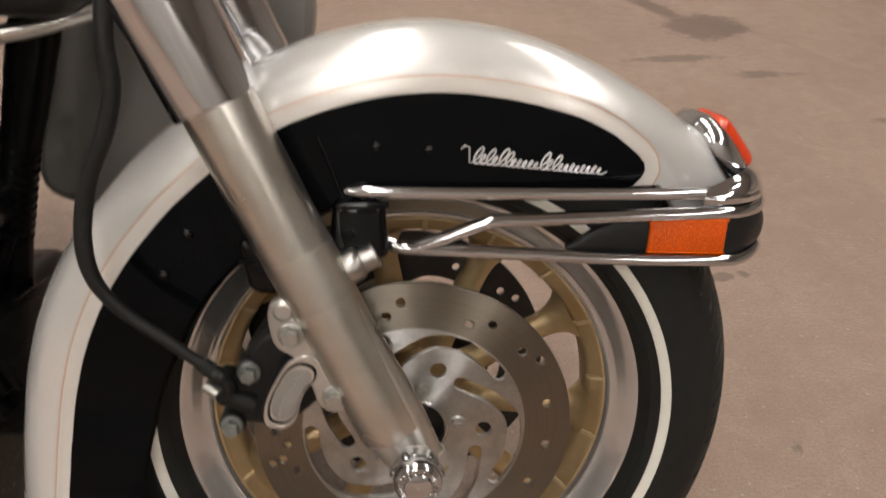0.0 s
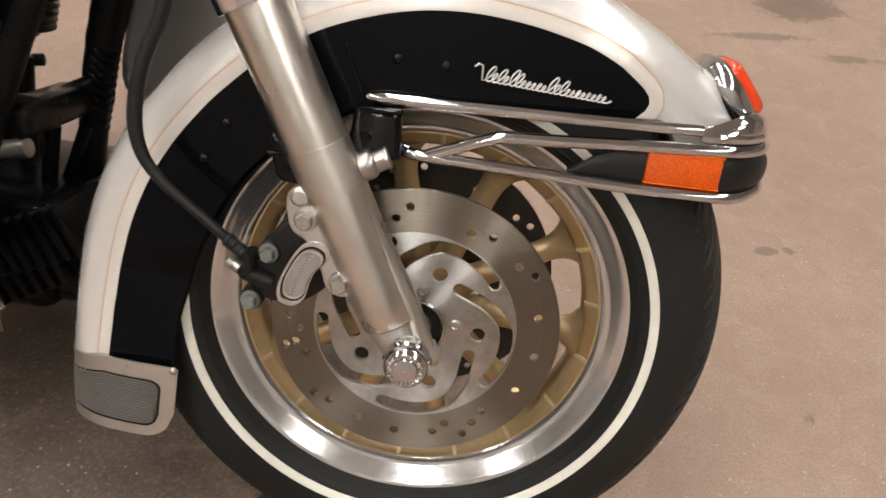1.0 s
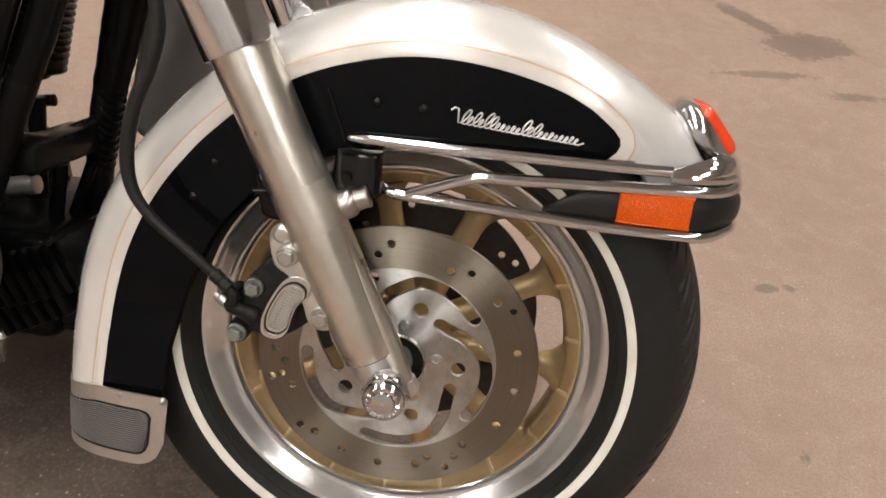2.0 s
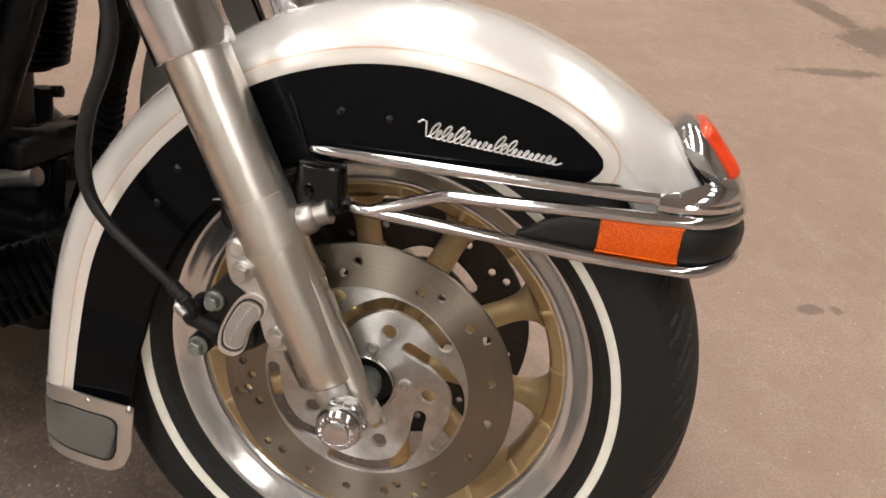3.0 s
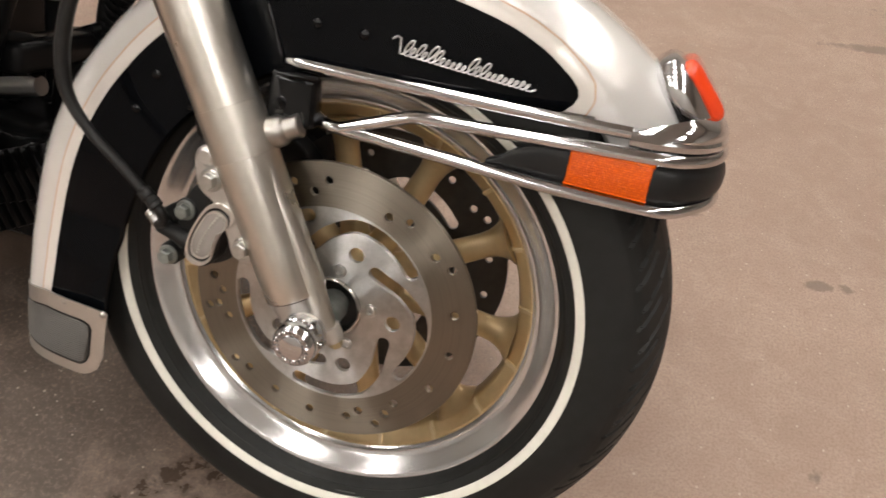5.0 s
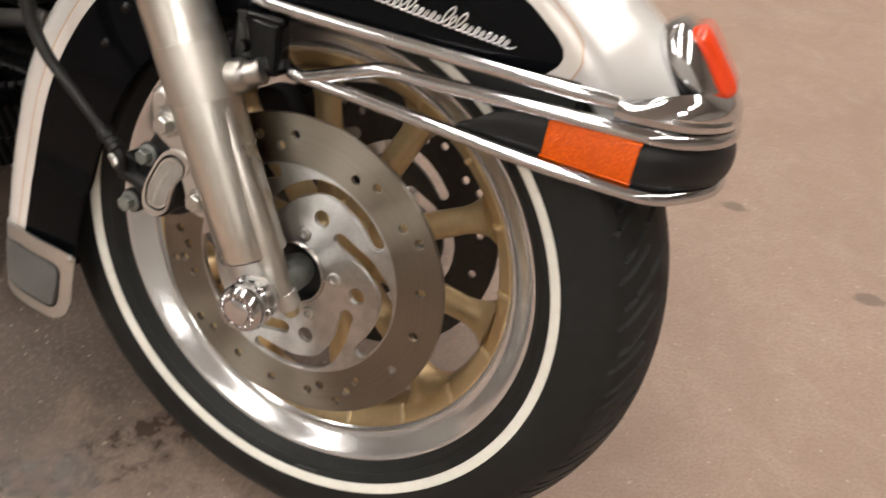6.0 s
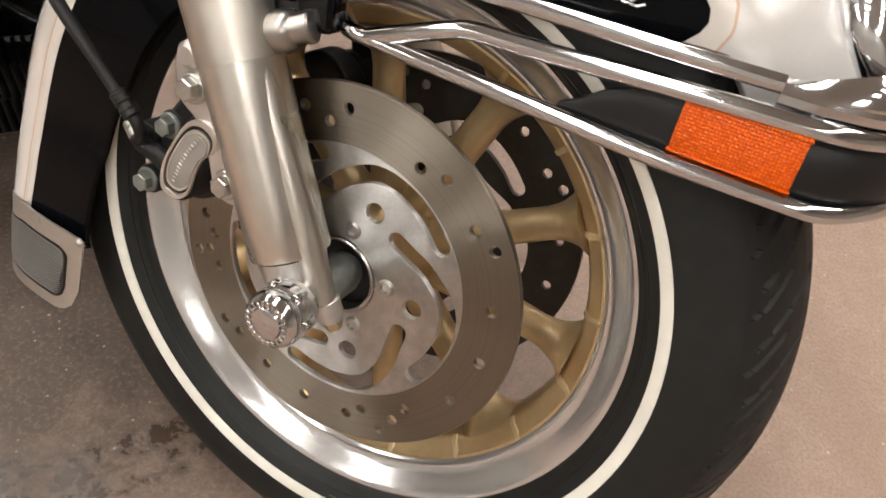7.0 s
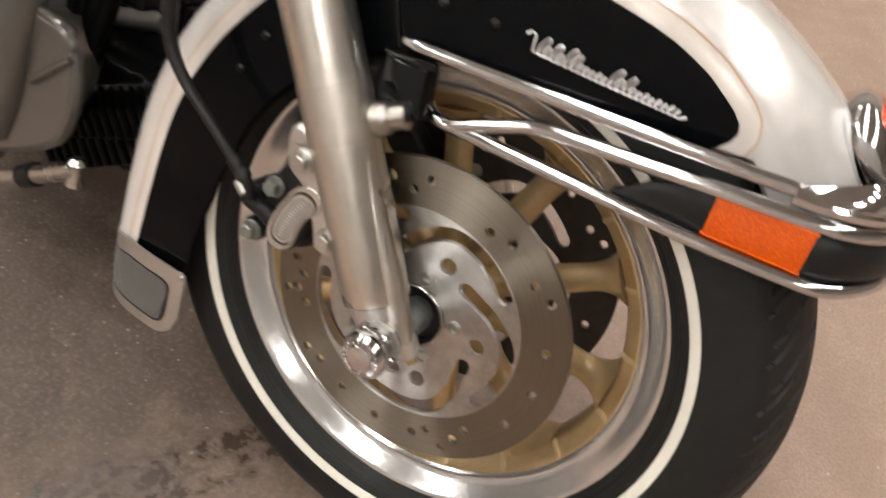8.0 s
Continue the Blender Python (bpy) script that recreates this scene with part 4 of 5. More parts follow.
# script badge, drawn as a plain run of slanted chrome loops of uneven height
STROKES = (0.95, 0.55, 0.90, 0.50, 1.0, 0.85, 0.45, 0.42, 0.38, 0.44, 0.36, 1.0, 0.60, 0.90, 0.42, 0.38, 0.46, 0.36, 0.42, 0.38, 0.44, 0.36)
pts, foot = [(0.0300, 0.2672), (0.0335, 0.2700), (0.0370, 0.2690)], 0.0375
for tall in STROKES:
    step, top = 0.0042 + 0.0014 * tall, 0.0140 * tall
    for k in range(16):
        w = 2 * pi * k / 16
        rise = top * (0.5 - 0.5 * cos(w))
        pts.append((foot + step * k / 16 + 0.0024 * sin(w) * (0.5 + tall) + 0.60 * rise, 0.2560 - 0.072 * (foot + step * k / 16 - 0.0375) + rise))
    foot += step
pts += [(foot + 0.003, 0.2560 - 0.072 * (foot - 0.0375)), (foot + 0.007, 0.2582 - 0.072 * (foot - 0.0375))]
pts = [(x, -(half_width(degrees(atan2(z, x))) + 0.0018), z) for x, z in pts]
obj("script_badge", tube("script_badge", pts, 0.00092, 8), SCRIPT, fender, "chrome script badge of looping strokes")

# the black mount between fork and fender
mount_me = block("fender_mount", -0.074, -0.030, -0.094, -0.072, 0.176, 0.2230, 0.008, 4)
for p in mount_me.vertices:                      # the foot flares out
    if p.co.z < 0.190:
        flare = (0.190 - p.co.z) / 0.014
        p.co.x += (p.co.x + 0.052) * 0.24 * flare
        p.co.y -= 0.005 * flare * (p.co.y < -0.083)
mount = obj("fender_mount", mount_me, BLACK, bike, "gloss black fender mount block")
obj("mount_lip", tube("mount_lip", [(-0.070, -0.090, 0.2190), (-0.05, -0.0925, 0.2205), (-0.028, -0.091, 0.2215)], 0.0030, 14), BLACK, mount)
obj("mount_edge", tube("mount_edge", smooth_path([(-0.086, -0.0792, 0.274), (-0.079, -0.0796, 0.258), (-0.073, -0.0800, 0.243), (-0.066, -0.0808, 0.224)], 5), 0.0018, 10), BLACK, mount)
stay_me = block("fender_stay", -0.152, -0.116, -0.096, -0.072, 0.142, 0.190, 0.009, 4)
for p in stay_me.vertices:                       # narrows towards the rim
    p.co.x += 0.010 * (0.190 - p.co.z) / 0.048
stay = obj("fender_stay", stay_me, BLACK, bike, "gloss black fender stay behind the fork leg")
obj("stay_rib", tube("stay_rib", [(-0.149, -0.0955, 0.171), (-0.130, -0.0970, 0.174), (-0.112, -0.0955, 0.176)], 0.0026, 12), BLACK, stay)
placed(obj("mount_bolt", bolt_mesh("mount_bolt", 0.005, 0.006), BLACK, mount), -0.060, -0.0935, 0.195)

# -- fender rails and bumper --
obj("fender_rail", tube("fender_rail", smooth_path([(-0.064, -0.0830, 0.2300), (-0.050, -0.0865, 0.2305), (0.02, -0.0880, 0.2315), (0.12, -0.0880, 0.2330), (0.20, -0.0880, 0.2345), (0.2370, -0.0865, 0.2352)], 6),
                               [0.0016] * 2 + [0.0038] * 4 + [0.0053] * 25, 20, squash=0.6), CHROME, bike, "slim chrome trim rail along the fender edge")
WRAP = [(0.252, -0.0870), (0.277, -0.0800), (0.298, -0.0600), (0.311, -0.0320), (0.3150, 0.0), (0.311, 0.0320), (0.298, 0.0600), (0.277, 0.0800), (0.252, 0.0870)]
mid = [(-0.004, -0.0870, 0.1835), (0.020, -0.0872, 0.1930), (0.048, -0.0872, 0.2040), (0.064, -0.0872, 0.2085), (0.10, -0.0875, 0.2105), (0.18, -0.0878, 0.2155)]
mid = mid + [(x, y, 0.2190) for x, y in WRAP] + [(x, -y, z) for x, y, z in reversed(mid)]
low = [(-0.032, -0.0760, 0.1850), (-0.018, -0.0850, 0.1830), (0.0, -0.0870, 0.1825), (0.08, -0.0875, 0.1800), (0.18, -0.0880, 0.1765)]
low = low + [(x + 0.003, y, 0.1765 + 0.003 * (abs(y) < 0.07)) for x, y in WRAP] + [(x, -y, z) for x, y, z in reversed(low)]
bumper = obj("bumper_guard", tube("bumper_guard", smooth_path(mid, 8), 0.0058, 20), CHROME, bike, "chrome twin-tube bumper guard with black rubber infill")
obj("lower_tube", tube("lower_tube", smooth_path(low, 8), 0.0056, 20), CHROME, bumper, "chrome lower tube")
for side in (-1, 1):
    obj("tube_foot", tube("tube_foot", smooth_path([(-0.022, side * 0.084, 0.1835), (-0.034, side * 0.079, 0.1880), (-0.044, side * 0.076, 0.1970)], 4), [0.0060] * 5 + [0.0050] * 3 + [0.003], 14, squash=0.5), CHROME, bumper)


def infill_mesh():
    path = [(0.125, -0.0815), (0.14, -0.0820), (0.16, -0.0825), (0.19, -0.0830), (0.22, -0.0832)] + [(x, y * 0.965) for x, y in WRAP]
    path += [(x, -y) for x, y in reversed(path[:5])]
    path = smooth_path([(x, y, 0) for x, y in path], 6)
    v, f, m, n = [], [], 10, len(path)
    for i, p in enumerate(path):
        d = (path[min(i + 1, n - 1)] - path[max(i - 1, 0)]).normalized()
        out = Vector((d.y, -d.x, 0))
        x = p.x
        top = table(x, (0.125, 0.135, 0.15, 0.175, 0.25, 0.33), (0.1850, 0.1900, 0.2010, 0.2110, 0.2150, 0.2140))
        bot = table(x, (0.125, 0.18, 0.26, 0.33), (0.1820, 0.1800, 0.1795, 0.1820))
        bulge = table(x, (0.12, 0.2, 0.27, 0.31), (0.001, 0.0035, 0.0055, 0.0085))
        for k in range(m):
            t = k / (m - 1)
            q = p + out * bulge * (1 - abs(2 * t - 1) ** 3)
            v.append((q.x, q.y, bot + (top - bot) * t))
        for k in range(m):
            t = k / (m - 1)
            q = p - out * 0.008
            v.append((q.x, q.y, top + (bot - top) * t))
    c = 2 * m
    for i in range(n - 1):
        for k in range(c):
            k2 = (k + 1) % c
            f.append((i * c + k, i * c + k2, (i + 1) * c + k2, (i + 1) * c + k))
    f += [tuple(range(c)), tuple((n - 1) * c + k for k in range(c))]
    return raw("rubber_infill", v, f)


obj("rubber_infill", infill_mesh(), PLASTIC, bumper, "matt black rubber infill strip")
for side in (-1, 1):
    r = obj("reflector", block("reflector", 0.1940, 0.2608, -0.0028, 0.0040, 0.1838, 0.2138, 0.0016, 2), AMBER, bumper, "amber honeycomb side reflector")
    r.matrix_basis = pose(0, side * 0.0872, 0)
    for z0, z1, x0, x1 in ((0.2120, 0.2145, 0.1932, 0.2616), (0.1830, 0.1845, 0.1932, 0.2616)):
        b = obj("reflector_edge", block("reflector_edge", x0, x1, -0.0036, 0.0030, z0, z1, 0.0006, 1), AMBER, bumper)
        b.matrix_basis = pose(0, side * 0.0872, 0)

# chrome skirt round the fender's nose
nose_path = smooth_path([(0.2360, -0.0800, 0), (0.258, -0.0775, 0), (0.282, -0.0655, 0), (0.298, -0.0440, 0), (0.3060, -0.0200, 0), (0.3080, 0, 0), (0.3060, 0.0200, 0), (0.298, 0.0440, 0), (0.282, 0.0655, 0), (0.258, 0.0775, 0), (0.2360, 0.0800, 0)], 6)
v, f = [], []
prof = [(0.0070, 0.2245), (0.0095, 0.2265), (0.0100, 0.2310), (0.0080, 0.2335), (0.0085, 0.2360), (0.0060, 0.2415), (0.0015, 0.2460), (-0.0060, 0.2500), (-0.0080, 0.2480), (-0.004, 0.2300)]
for i, p in enumerate(nose_path):
    d = (nose_path[min(i + 1, len(nose_path) - 1)] - nose_path[max(i - 1, 0)]).normalized()
    out = Vector((d.y, -d.x, 0))
    ahead = min(max((p.x - 0.236) / 0.055, 0.0), 1.0)
    grow = 0.45 + 0.55 * ahead * ahead * (3 - 2 * ahead)      # the trim rises from the rail towards the nose
    for o, z in prof:
        q = p + out * o
        v.append((q.x, q.y, 0.2265 + (z - 0.2265) * (grow if z > 0.2335 else 1.0)))
c = len(prof)
for i in range(len(nose_path) - 1):
    f += [(i * c + k, i * c + (k + 1) % c, (i + 1) * c + (k + 1) % c, (i + 1) * c + k) for k in range(c)]
f += [tuple(range(c)), tuple((len(nose_path) - 1) * c + k for k in range(c))]
obj("nose_trim", raw("nose_trim", v, f), NOSE_CHROME, bike, "chrome trim round the nose of the fender")

# fender lamp: chrome housing and orange lens
def lamp_shell(name, length, width, height, x, z, tilt, power=0.62, wedge=0.0):
    bm = bmesh.new()
    bmesh.ops.create_uvsphere(bm, u_segments=32, v_segments=20, radius=1)
    for p in bm.verts:
        sx, sy, sz = (abs(p.co.x) ** power) * (1 if p.co.x > 0 else -1), (abs(p.co.y) ** (power + 0.08)) * (1 if p.co.y > 0 else -1), (abs(p.co.z) ** 0.7) * (1 if p.co.z > 0 else -1)
        p.co = (sx * length, sy * width * (1 - 0.18 * sx), sz * height * (1 - (wedge * sx if sz < 0 else 0)))
    me = bpy.data.meshes.new(name)
    bm.to_mesh(me)
    bm.free()
    me.transform(pose(x, 0, z, 0, tilt, 0))
    return me


lamp = obj("fender_lamp", lamp_shell("fender_lamp", 0.0520, 0.0450, 0.0185, 0.2785, 0.2475, 52), NOSE_CHROME, bike, "chrome fender lamp with orange lens")
obj("lens", lamp_shell("lens", 0.0300, 0.0320, 0.0125, 0.2822, 0.2648, 48, 0.30, 0.75), ORANGE, lamp, "translucent orange-red lens")

# -- ribbed guard plate at the fender's rear tip --
FLAP = [(-0.2370, -0.0965), (-0.2480, -0.0975), (-0.2700, -0.0968), (-0.2950, -0.0945), (-0.3180, -0.0900), (-0.3380, -0.0810), (-0.3530, -0.0680), (-0.3620, -0.0500), (-0.3680, -0.0250), (-0.3700, 0.0)]
flap_path = smooth_path([(x, y, 0) for x, y in FLAP] + [(x, -y, 0) for x, y in reversed(FLAP[:-1])], 5)
flap_len = [0.0]
for a, b in zip(flap_path, flap_path[1:]):
    flap_len.append(flap_len[-1] + (b - a).length)


def flap_sheet(name, u0, u1, top, bottom, corner, lift, thick, ribs=0):
    """Part of the plate between two lengths along its bend, with rounded lower corners."""
    total = flap_len[-1]
    us = [u0 + (u1 - u0) * k / 60 for k in range(61)]
    rows_ = max(2, ribs * 4 + 1) if ribs else 14
    v, f = [], []
    for lay in (0, 1):
        for u in us:
            p = Vector([np.interp(u, flap_len, [q[k] for q in flap_path]) for k in range(3)])
            q = Vector([np.interp(min(u + 0.001, total), flap_len, [w[k] for w in flap_path]) for k in range(3)])
            p0 = Vector([np.interp(max(u - 0.001, 0), flap_len, [w[k] for w in flap_path]) for k in range(3)])
            d = (q - p0).normalized()
            out = Vector((d.y, -d.x, 0)) * -1
            e = min(u - u0, u1 - u)
            cut = corner - math.sqrt(max(corner ** 2 - (corner - e) ** 2, 0)) if e < corner else 0
            ctop = cut * (0.55 if lift > 0.0032 else 0.12)
            for k in range(rows_):
                t = k / (rows_ - 1)
                z = top - ctop + (bottom + cut - top + ctop) * t
                rib = 0.0007 * (1 if (k % 4) in (1, 2) else 0) if ribs and lay == 0 else 0
                s = p + out * (lift + rib - (thick if lay else 0))
                drop = top - z
                rear = min(max((-0.318 - s.x) / 0.045, 0), 1)      # the bent end clears the fender's edge and dips
                dip = 0.014 * rear * (z - bottom) / (top - bottom)
                v.append((s.x - 0.10 * drop - rear * max(0.0060 - 0.07 * drop, 0), s.y, z - dip))
    n, m = len(us), rows_
    for lay in (0, 1):
        for i in range(n - 1):
            for k in range(m - 1):
                a = lay * n * m + i * m + k
                f.append((a, a + 1, a + m + 1, a + m))
    for i in range(n - 1):
        f += [(i * m, (i + 1) * m, n * m + (i + 1) * m, n * m + i * m), (i * m + m - 1, n * m + i * m + m - 1, n * m + (i + 1) * m + m - 1, (i + 1) * m + m - 1)]
    for k in range(m - 1):
        f += [(k, n * m + k, n * m + k + 1, k + 1), ((n - 1) * m + k, (n - 1) * m + k + 1, n * m + (n - 1) * m + k + 1, n * m + (n - 1) * m + k)]
    return raw(name, v, f)


half = flap_len[-1] / 2
flap = obj("fender_tip_guard", flap_sheet("fender_tip_guard", 0.0, flap_len[-1], -0.0680, -0.1560, 0.030, 0.0030, 0.0022), TRIM, bike, "satin metal fender tip guard with ribbed insert")
for u0, u1 in ((0.017, half - 0.014),):
    obj("insert_border", flap_sheet("insert_border", u0, u1, -0.0860, -0.1437, 0.016, 0.0036, 0.0014), PLASTIC, flap)
    ribbed = flap_sheet("ribbed_insert", u0 + 0.0028, u1 - 0.0028, -0.0885, -0.1412, 0.0135, 0.0040, 0.0012, ribs=20)
    # groove faces are coloured black to paint in the shade between ribs
    for k, p in enumerate(ribbed.polygons):
        p.material_index = 1 if k < 60 * 80 and k % 80 % 4 == 3 else 0
    obj("ribbed_insert", ribbed, [RIB, PLASTIC], flap, "grey ribbed rubber insert")
for x, y, z in ((-0.290, -0.0958, -0.0730), (-0.2420, -0.0990, -0.0730)):
    s = obj("guard_screw", lathe("guard_screw", [(0.0001, -0.0030), (0.0025, -0.0026), (0.0042, -0.0008), (0.0044, 0.0010)], 16, close=False), BARE, flap)
    s.matrix_basis = pose(x, y, z, 0, 0, -4)

# -- the rest of the bike, seen in part behind the wheel --
FAIR = [(-0.45, 0.066), (-0.448, 0.03), (-0.458, -0.006), (-0.481, -0.04), (-0.546, -0.074), (-0.634, -0.105), (-0.734, -0.12), (-0.814, -0.06), (-0.834, 0.1), (-0.774, 0.24), (-0.654, 0.22), (-0.554, 0.135), (-0.504, 0.112), (-0.464, 0.104), (-0.453, 0.085)]
fairing = obj("lower_fairing", plate("lower_fairing", rounded(FAIR), [], 0.020, -0.047, 0.008), PEWTER, bike, "pewter grey painted lower fairing")
obj("fairing_back", plate("fairing_back", rounded([(x - 0.045, z) for x, z in grown(FAIR, 0.92)]), [], 0.09, -0.005, 0.02), PEWTER, fairing)
obj("fairing_scoop", plate("fairing_scoop", rounded([(-0.454, 0.092), (-0.456, 0.074), (-0.489, 0.052), (-0.512, 0.040), (-0.534, 0.075), (-0.534, 0.108), (-0.489, 0.112)]), [], 0.012, -0.050, 0.004), PEWTER, fairing)
obj("fairing_lip", tube("fairing_lip", smooth_path([(-0.452, -0.056, 0.073), (-0.474, -0.060, 0.056), (-0.506, -0.061, 0.032)], 5), 0.0048, 12), PEWTER, fairing)
obj("fairing_bulge", tube("fairing_bulge", smooth_path([(-0.52, -0.045, 0.20), (-0.535, -0.055, 0.10), (-0.56, -0.055, 0.0), (-0.60, -0.045, -0.09)], 6), [0.02] * 4 + [0.03] * 12 + [0.02] * 3, 20, squash=0.8), PEWTER, fairing)
guard = obj("engine_guard", tube("engine_guard", smooth_path([(-0.475, -0.030, -0.072), (-0.53, -0.028, -0.102), (-0.62, -0.02, -0.150), (-0.75, 0.0, -0.19)], 6), 0.012, 20), OLD_CHROME, bike, "dull chrome engine guard tube")
obj("guard_end", rod("guard_end", (-0.470, -0.031, -0.055), (-0.476, -0.030, -0.098), [(0, 0.006), (0.15, 0.011), (0.5, 0.008), (0.85, 0.011), (1, 0.006)], 20), OLD_CHROME, guard)
obj("guard_clamp", rod("guard_clamp", (-0.545, -0.026, -0.110), (-0.568, -0.025, -0.122), [(0, 0.0155), (1, 0.0155)], 24), PLASTIC, guard)
horn = obj("chrome_pipe", rod("chrome_pipe", (-0.650, 0.149, 0.0390), (-0.5240, 0.149, 0.0680), [(0, 0.0130), (0.9, 0.0130), (0.91, 0.0138), (1, 0.0130)], 32), CAST, bike, "short silver pipe with a dark collar")
obj("pipe_collar", rod("pipe_collar", (-0.538, 0.145, 0.086), (-0.518, 0.145, 0.089), [(0, 0.006), (0.5, 0.009), (1, 0.005)], 16), DARK, horn)

engine = obj("engine", block("engine", -0.95, -0.455, 0.060, 0.34, -0.115, 0.030, 0.02), DARK, bike, "black painted finned engine and oil cooler")
for k in range(13):
    fin = obj("cooling_fin", block("cooling_fin", -0.005, 0.005, -0.010, 0.16, -0.034, 0.034, 0.002, 2) if k == 0 else fin_me, DARK if k == 0 else [], engine)
    fin_me = fin.data
    fin.matrix_basis = pose(-0.425 - 0.016 * k, 0.055, 0.002 - 0.006 * k, 0, -30, 0)
for k in range(12):
    fin = obj("cooling_fin", fin_me, [], engine)
    fin.matrix_basis = pose(-0.450 - 0.016 * k, 0.060, -0.038 - 0.008 * k, 0, -30, 0)
obj("rocker_box", block("rocker_box", -0.86, -0.625, 0.12, 0.30, 0.03, 0.45, 0.02), DARK, engine)
obj("sump", block("sump", -0.95, -0.395, 0.075, 0.30, -0.110, -0.010, 0.02), DARK, engine)
cyl = obj("cylinder", rod("cylinder", (-0.570, 0.17, 0.215), (-0.523, 0.17, 0.43), [(0, 0.055), (1, 0.055)], 32), DARK, bike, "black finned engine cylinder")
for k in range(22):
    s = 0.06 + 0.042 * k
    a, b = Vector((-0.570, 0.17, 0.215)), Vector((-0.523, 0.17, 0.43))
    obj("cylinder_fin", rod("cylinder_fin", a.lerp(b, s - 0.006), a.lerp(b, s + 0.006), [(0, 0.068), (0.3, 0.073), (0.7, 0.073), (1, 0.068)], 32), DARK, cyl)

down = obj("frame_downtube", tube("frame_downtube", smooth_path([(-0.375, 0.20, 0.48), (-0.4165, 0.20, 0.31), (-0.4345, 0.20, 0.235), (-0.452, 0.20, 0.165), (-0.470, 0.20, 0.03), (-0.48, 0.20, -0.10)], 6), [0.0270] * 7 + [0.0262] * 2 + [0.0250] * 2 + [0.0240] * 2 + [0.0225] * 3 + [0.0200] * 3 + [0.0185] * 12, 24), DARK, bike, "black frame downtube wrapped in cable")
for k in range(12):
    s = k / 11
    p = Vector((-0.437, 0.20, 0.225)).lerp(Vector((-0.460, 0.20, 0.10)), s)
    obj("cable_wrap", rod("cable_wrap", p + Vector((0.003, 0, 0.003)), p - Vector((0.003, 0, 0.003)), [(0, 0.0222 - 0.003 * s), (0.5, 0.0234 - 0.003 * s), (1, 0.0222 - 0.003 * s)], 20), DARK, down)
left_tube = obj("frame_tube", tube("frame_tube", smooth_path([(-0.363, 0.02, 0.46), (-0.418, 0.02, 0.30), (-0.456, 0.02, 0.21), (-0.510, 0.025, 0.08), (-0.55, 0.03, -0.04)], 6), 0.0175, 24), DARK, bike, "thick black frame tube")
obj("frame_tube_slim", tube("frame_tube_slim", smooth_path([(-0.435, 0.0, 0.34), (-0.480, 0.0, 0.22), (-0.520, 0.01, 0.10)], 5), 0.013, 16), DARK, left_tube)
cross = obj("cross_bracket", tube("cross_bracket", smooth_path([(-0.449, 0.195, 0.158), (-0.478, 0.160, 0.142), (-0.478, 0.110, 0.141), (-0.472, 0.060, 0.150), (-0.480, 0.020, 0.160)], 6), 0.009, 16), DARK, bike, "curved black frame bracket with peg")
obj("bracket_blade", block("bracket_blade", -0.500, -0.452, 0.035, 0.19, 0.112, 0.150, 0.010), DARK, cross)
obj("peg_post", rod("peg_post", (-0.575, 0.232, 0.02), (-0.566, 0.228, 0.168), [(0, 0.012), (1, 0.012)], 20), DARK, cross)
obj("peg", rod("peg", (-0.575, 0.238, 0.160), (-0.546, 0.240, 0.163), [(0, 0.006), (0.5, 0.006), (0.55, 0.0085), (0.95, 0.0085), (1, 0.006)], 16), DARK, cross)
obj("bracket_pin", rod("bracket_pin", (-0.463, 0.2485, 0.108), (-0.463, 0.2485, 0.126), [(0, 0.005), (0.7, 0.0075), (1, 0.006)], 16), CHROME, cross)
obj("strut", rod("strut", (-0.490, 0.15, 0.10), (-0.505, 0.15, 0.0), [(0, 0.010), (1, 0.010)], 16), DARK, cross)
obj("strut", rod("slanted_strut", (-0.455, 0.165, 0.10), (-0.490, 0.165, 0.01), [(0, 0.008), (1, 0.008)], 16), DARK, cross)

# far-side lower fairing, grey, behind the fender
FAR = [(-0.477, 0.12), (-0.468, 0.22), (-0.438, 0.32), (-0.37, 0.50), (-0.20, 0.50), (-0.12, 0.36), (-0.18, 0.20), (-0.28, 0.10), (-0.40, 0.09)]
far = obj("lower_fairing", plate("lower_fairing", rounded(FAR), [], 0.05, 0.34, 0.012), SILVER, bike, "silver grey far-side lower fairing")

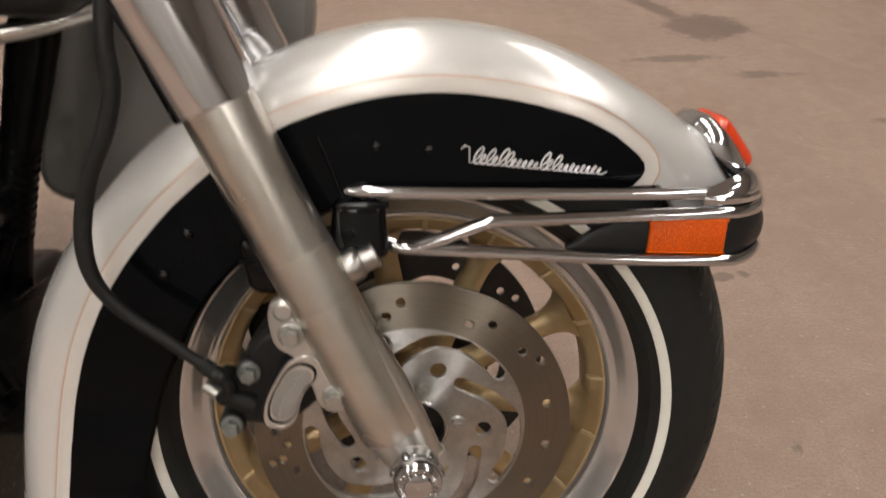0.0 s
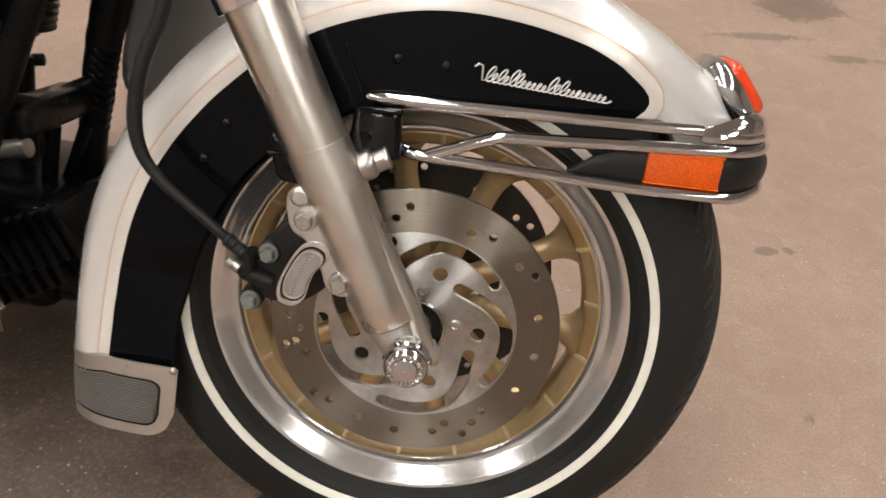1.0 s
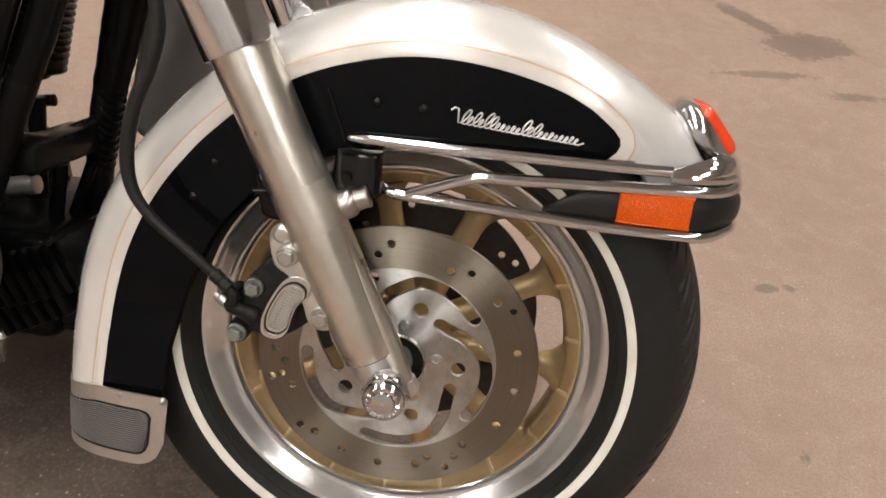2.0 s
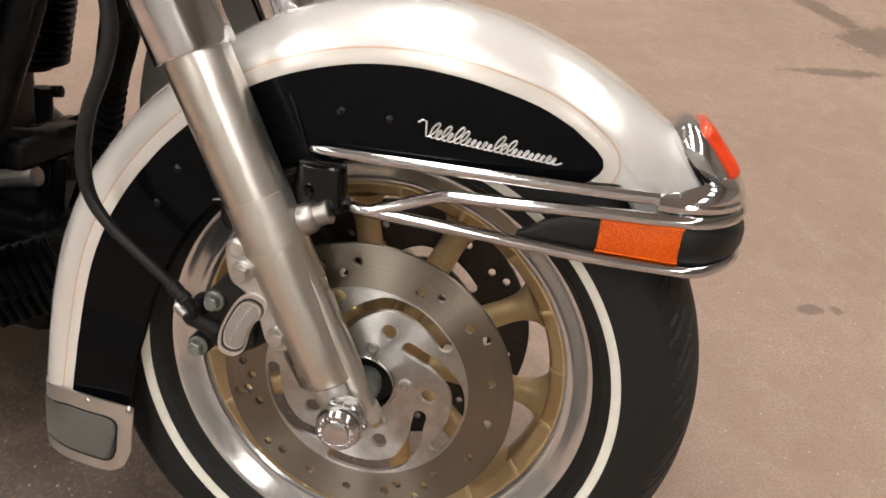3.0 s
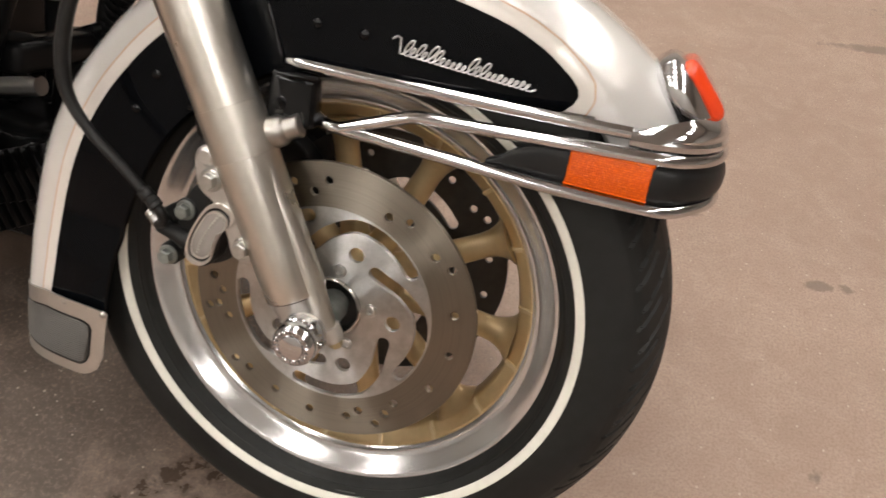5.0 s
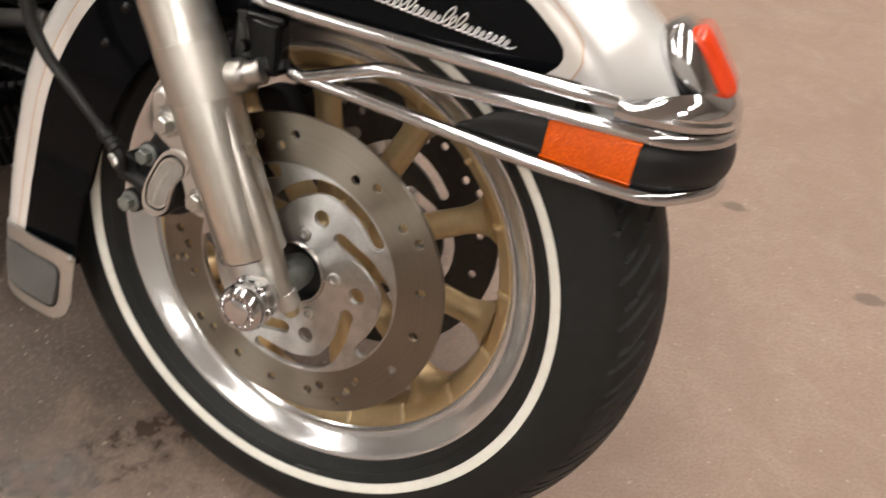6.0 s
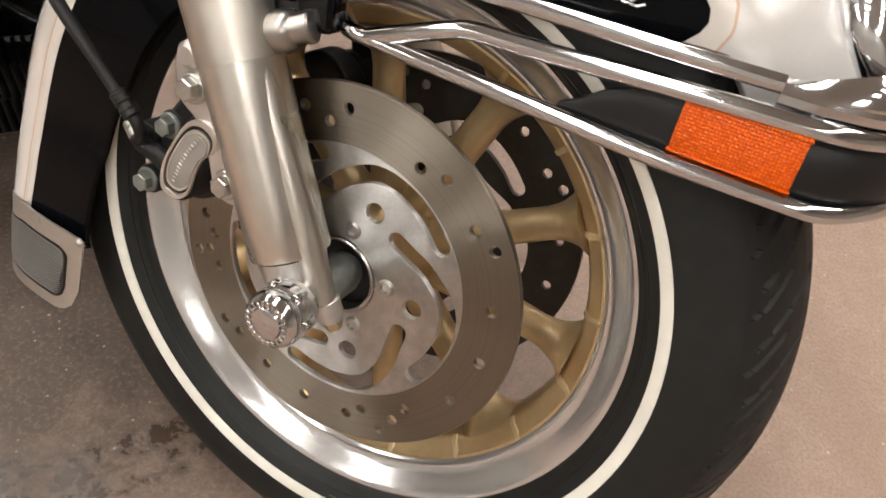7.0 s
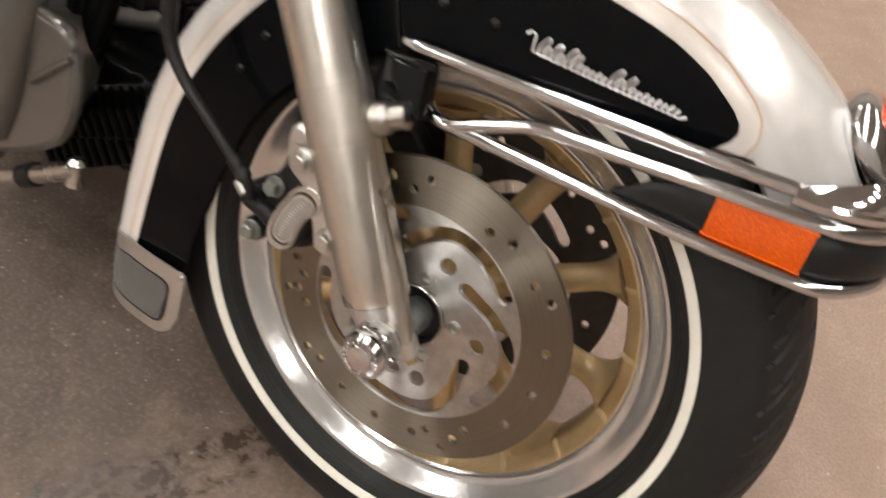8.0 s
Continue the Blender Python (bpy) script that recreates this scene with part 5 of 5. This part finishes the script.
# lower edge of the bars' fairing, black with a chrome strip
dash = obj("inner_fairing", block("inner_fairing", -0.80, -0.34, -0.02, 0.16, 0.43, 0.56, 0.02), PLASTIC, bike, "black inner fairing edge above the fork")
obj("chrome_strip", tube("chrome_strip", smooth_path([(-0.62, 0.000, 0.316), (-0.46, 0.010, 0.325), (-0.3671, 0.0225, 0.336), (-0.2989, 0.0517, 0.3558), (-0.26, 0.085, 0.372)], 5), 0.0085, 16), OLD_CHROME, dash)
obj("fairing_underside", block("fairing_underside", -0.80, -0.300, -0.01, 0.15, 0.352, 0.445, 0.02), PLASTIC, dash)

# -- upper body and rear of the bike, out of view and added to cast shade; they lean a little less than the turned wheel --
BODY = pose(0, 0, 0, 8, 0, -20)


def unseen_part(name, me, mats, label="", parent=None):
    ob = obj(name, me, mats, parent or bike, label)
    if not parent:
        ob.matrix_basis = BODY
    return ob


def pod(name, cx, cy, cz, lx, ly, lz, power=0.7):
    """A softly squared body."""
    bm = bmesh.new()
    bmesh.ops.create_uvsphere(bm, u_segments=40, v_segments=24, radius=1)
    for p in bm.verts:
        q = [(abs(c) ** power) * (1 if c > 0 else -1) for c in p.co]
        p.co = (cx + q[0] * lx, cy + q[1] * ly, cz + q[2] * lz)
    me = bpy.data.meshes.new(name)
    bm.to_mesh(me)
    bm.free()
    return me


unseen_part("fuel_tank", pod("fuel_tank", -0.82, 0, 0.46, 0.30, 0.15, 0.13), WHITE, "unseen white fuel tank")
unseen_part("seat", pod("seat", -1.33, 0, 0.42, 0.34, 0.17, 0.07), HOSE, "unseen black padded seat")
unseen_part("handlebar_fairing", pod("handlebar_fairing", -0.33, 0, 0.82, 0.13, 0.36, 0.16), WHITE, "unseen white handlebar fairing")
unseen_part("rear_fender", pod("rear_fender", -1.68, 0, 0.18, 0.36, 0.10, 0.26), WHITE, "unseen white rear fender")
for side in (-1, 1):
    unseen_part("saddlebag", pod("saddlebag", -1.62, side * 0.27, 0.12, 0.27, 0.10, 0.16, 0.45), BLACK, "unseen black hard saddlebag")
unseen_part("crankcase", pod("crankcase", -0.98, 0.02, -0.02, 0.34, 0.14, 0.14, 0.5), DARK, "unseen black crankcase")
rear_z = (0.322 - HUB_HEIGHT - (pose(0, 0, 0, -LEAN) @ BODY @ Vector((-1.62, 0, 0))).z) / cos(radians(12)) - 0.012
rear = unseen_part("rear_wheel", lathe("rear_wheel", GOLD_PROFILE, 96), GOLD, "unseen gold cast rear wheel")
rear.matrix_basis = BODY @ pose(-1.62, 0, rear_z)
obj("rear_tyre", lathe("rear_tyre", [(r, -y) for r, y in reversed(TYRE)] + TYRE[1:], 128), RUBBER, rear)
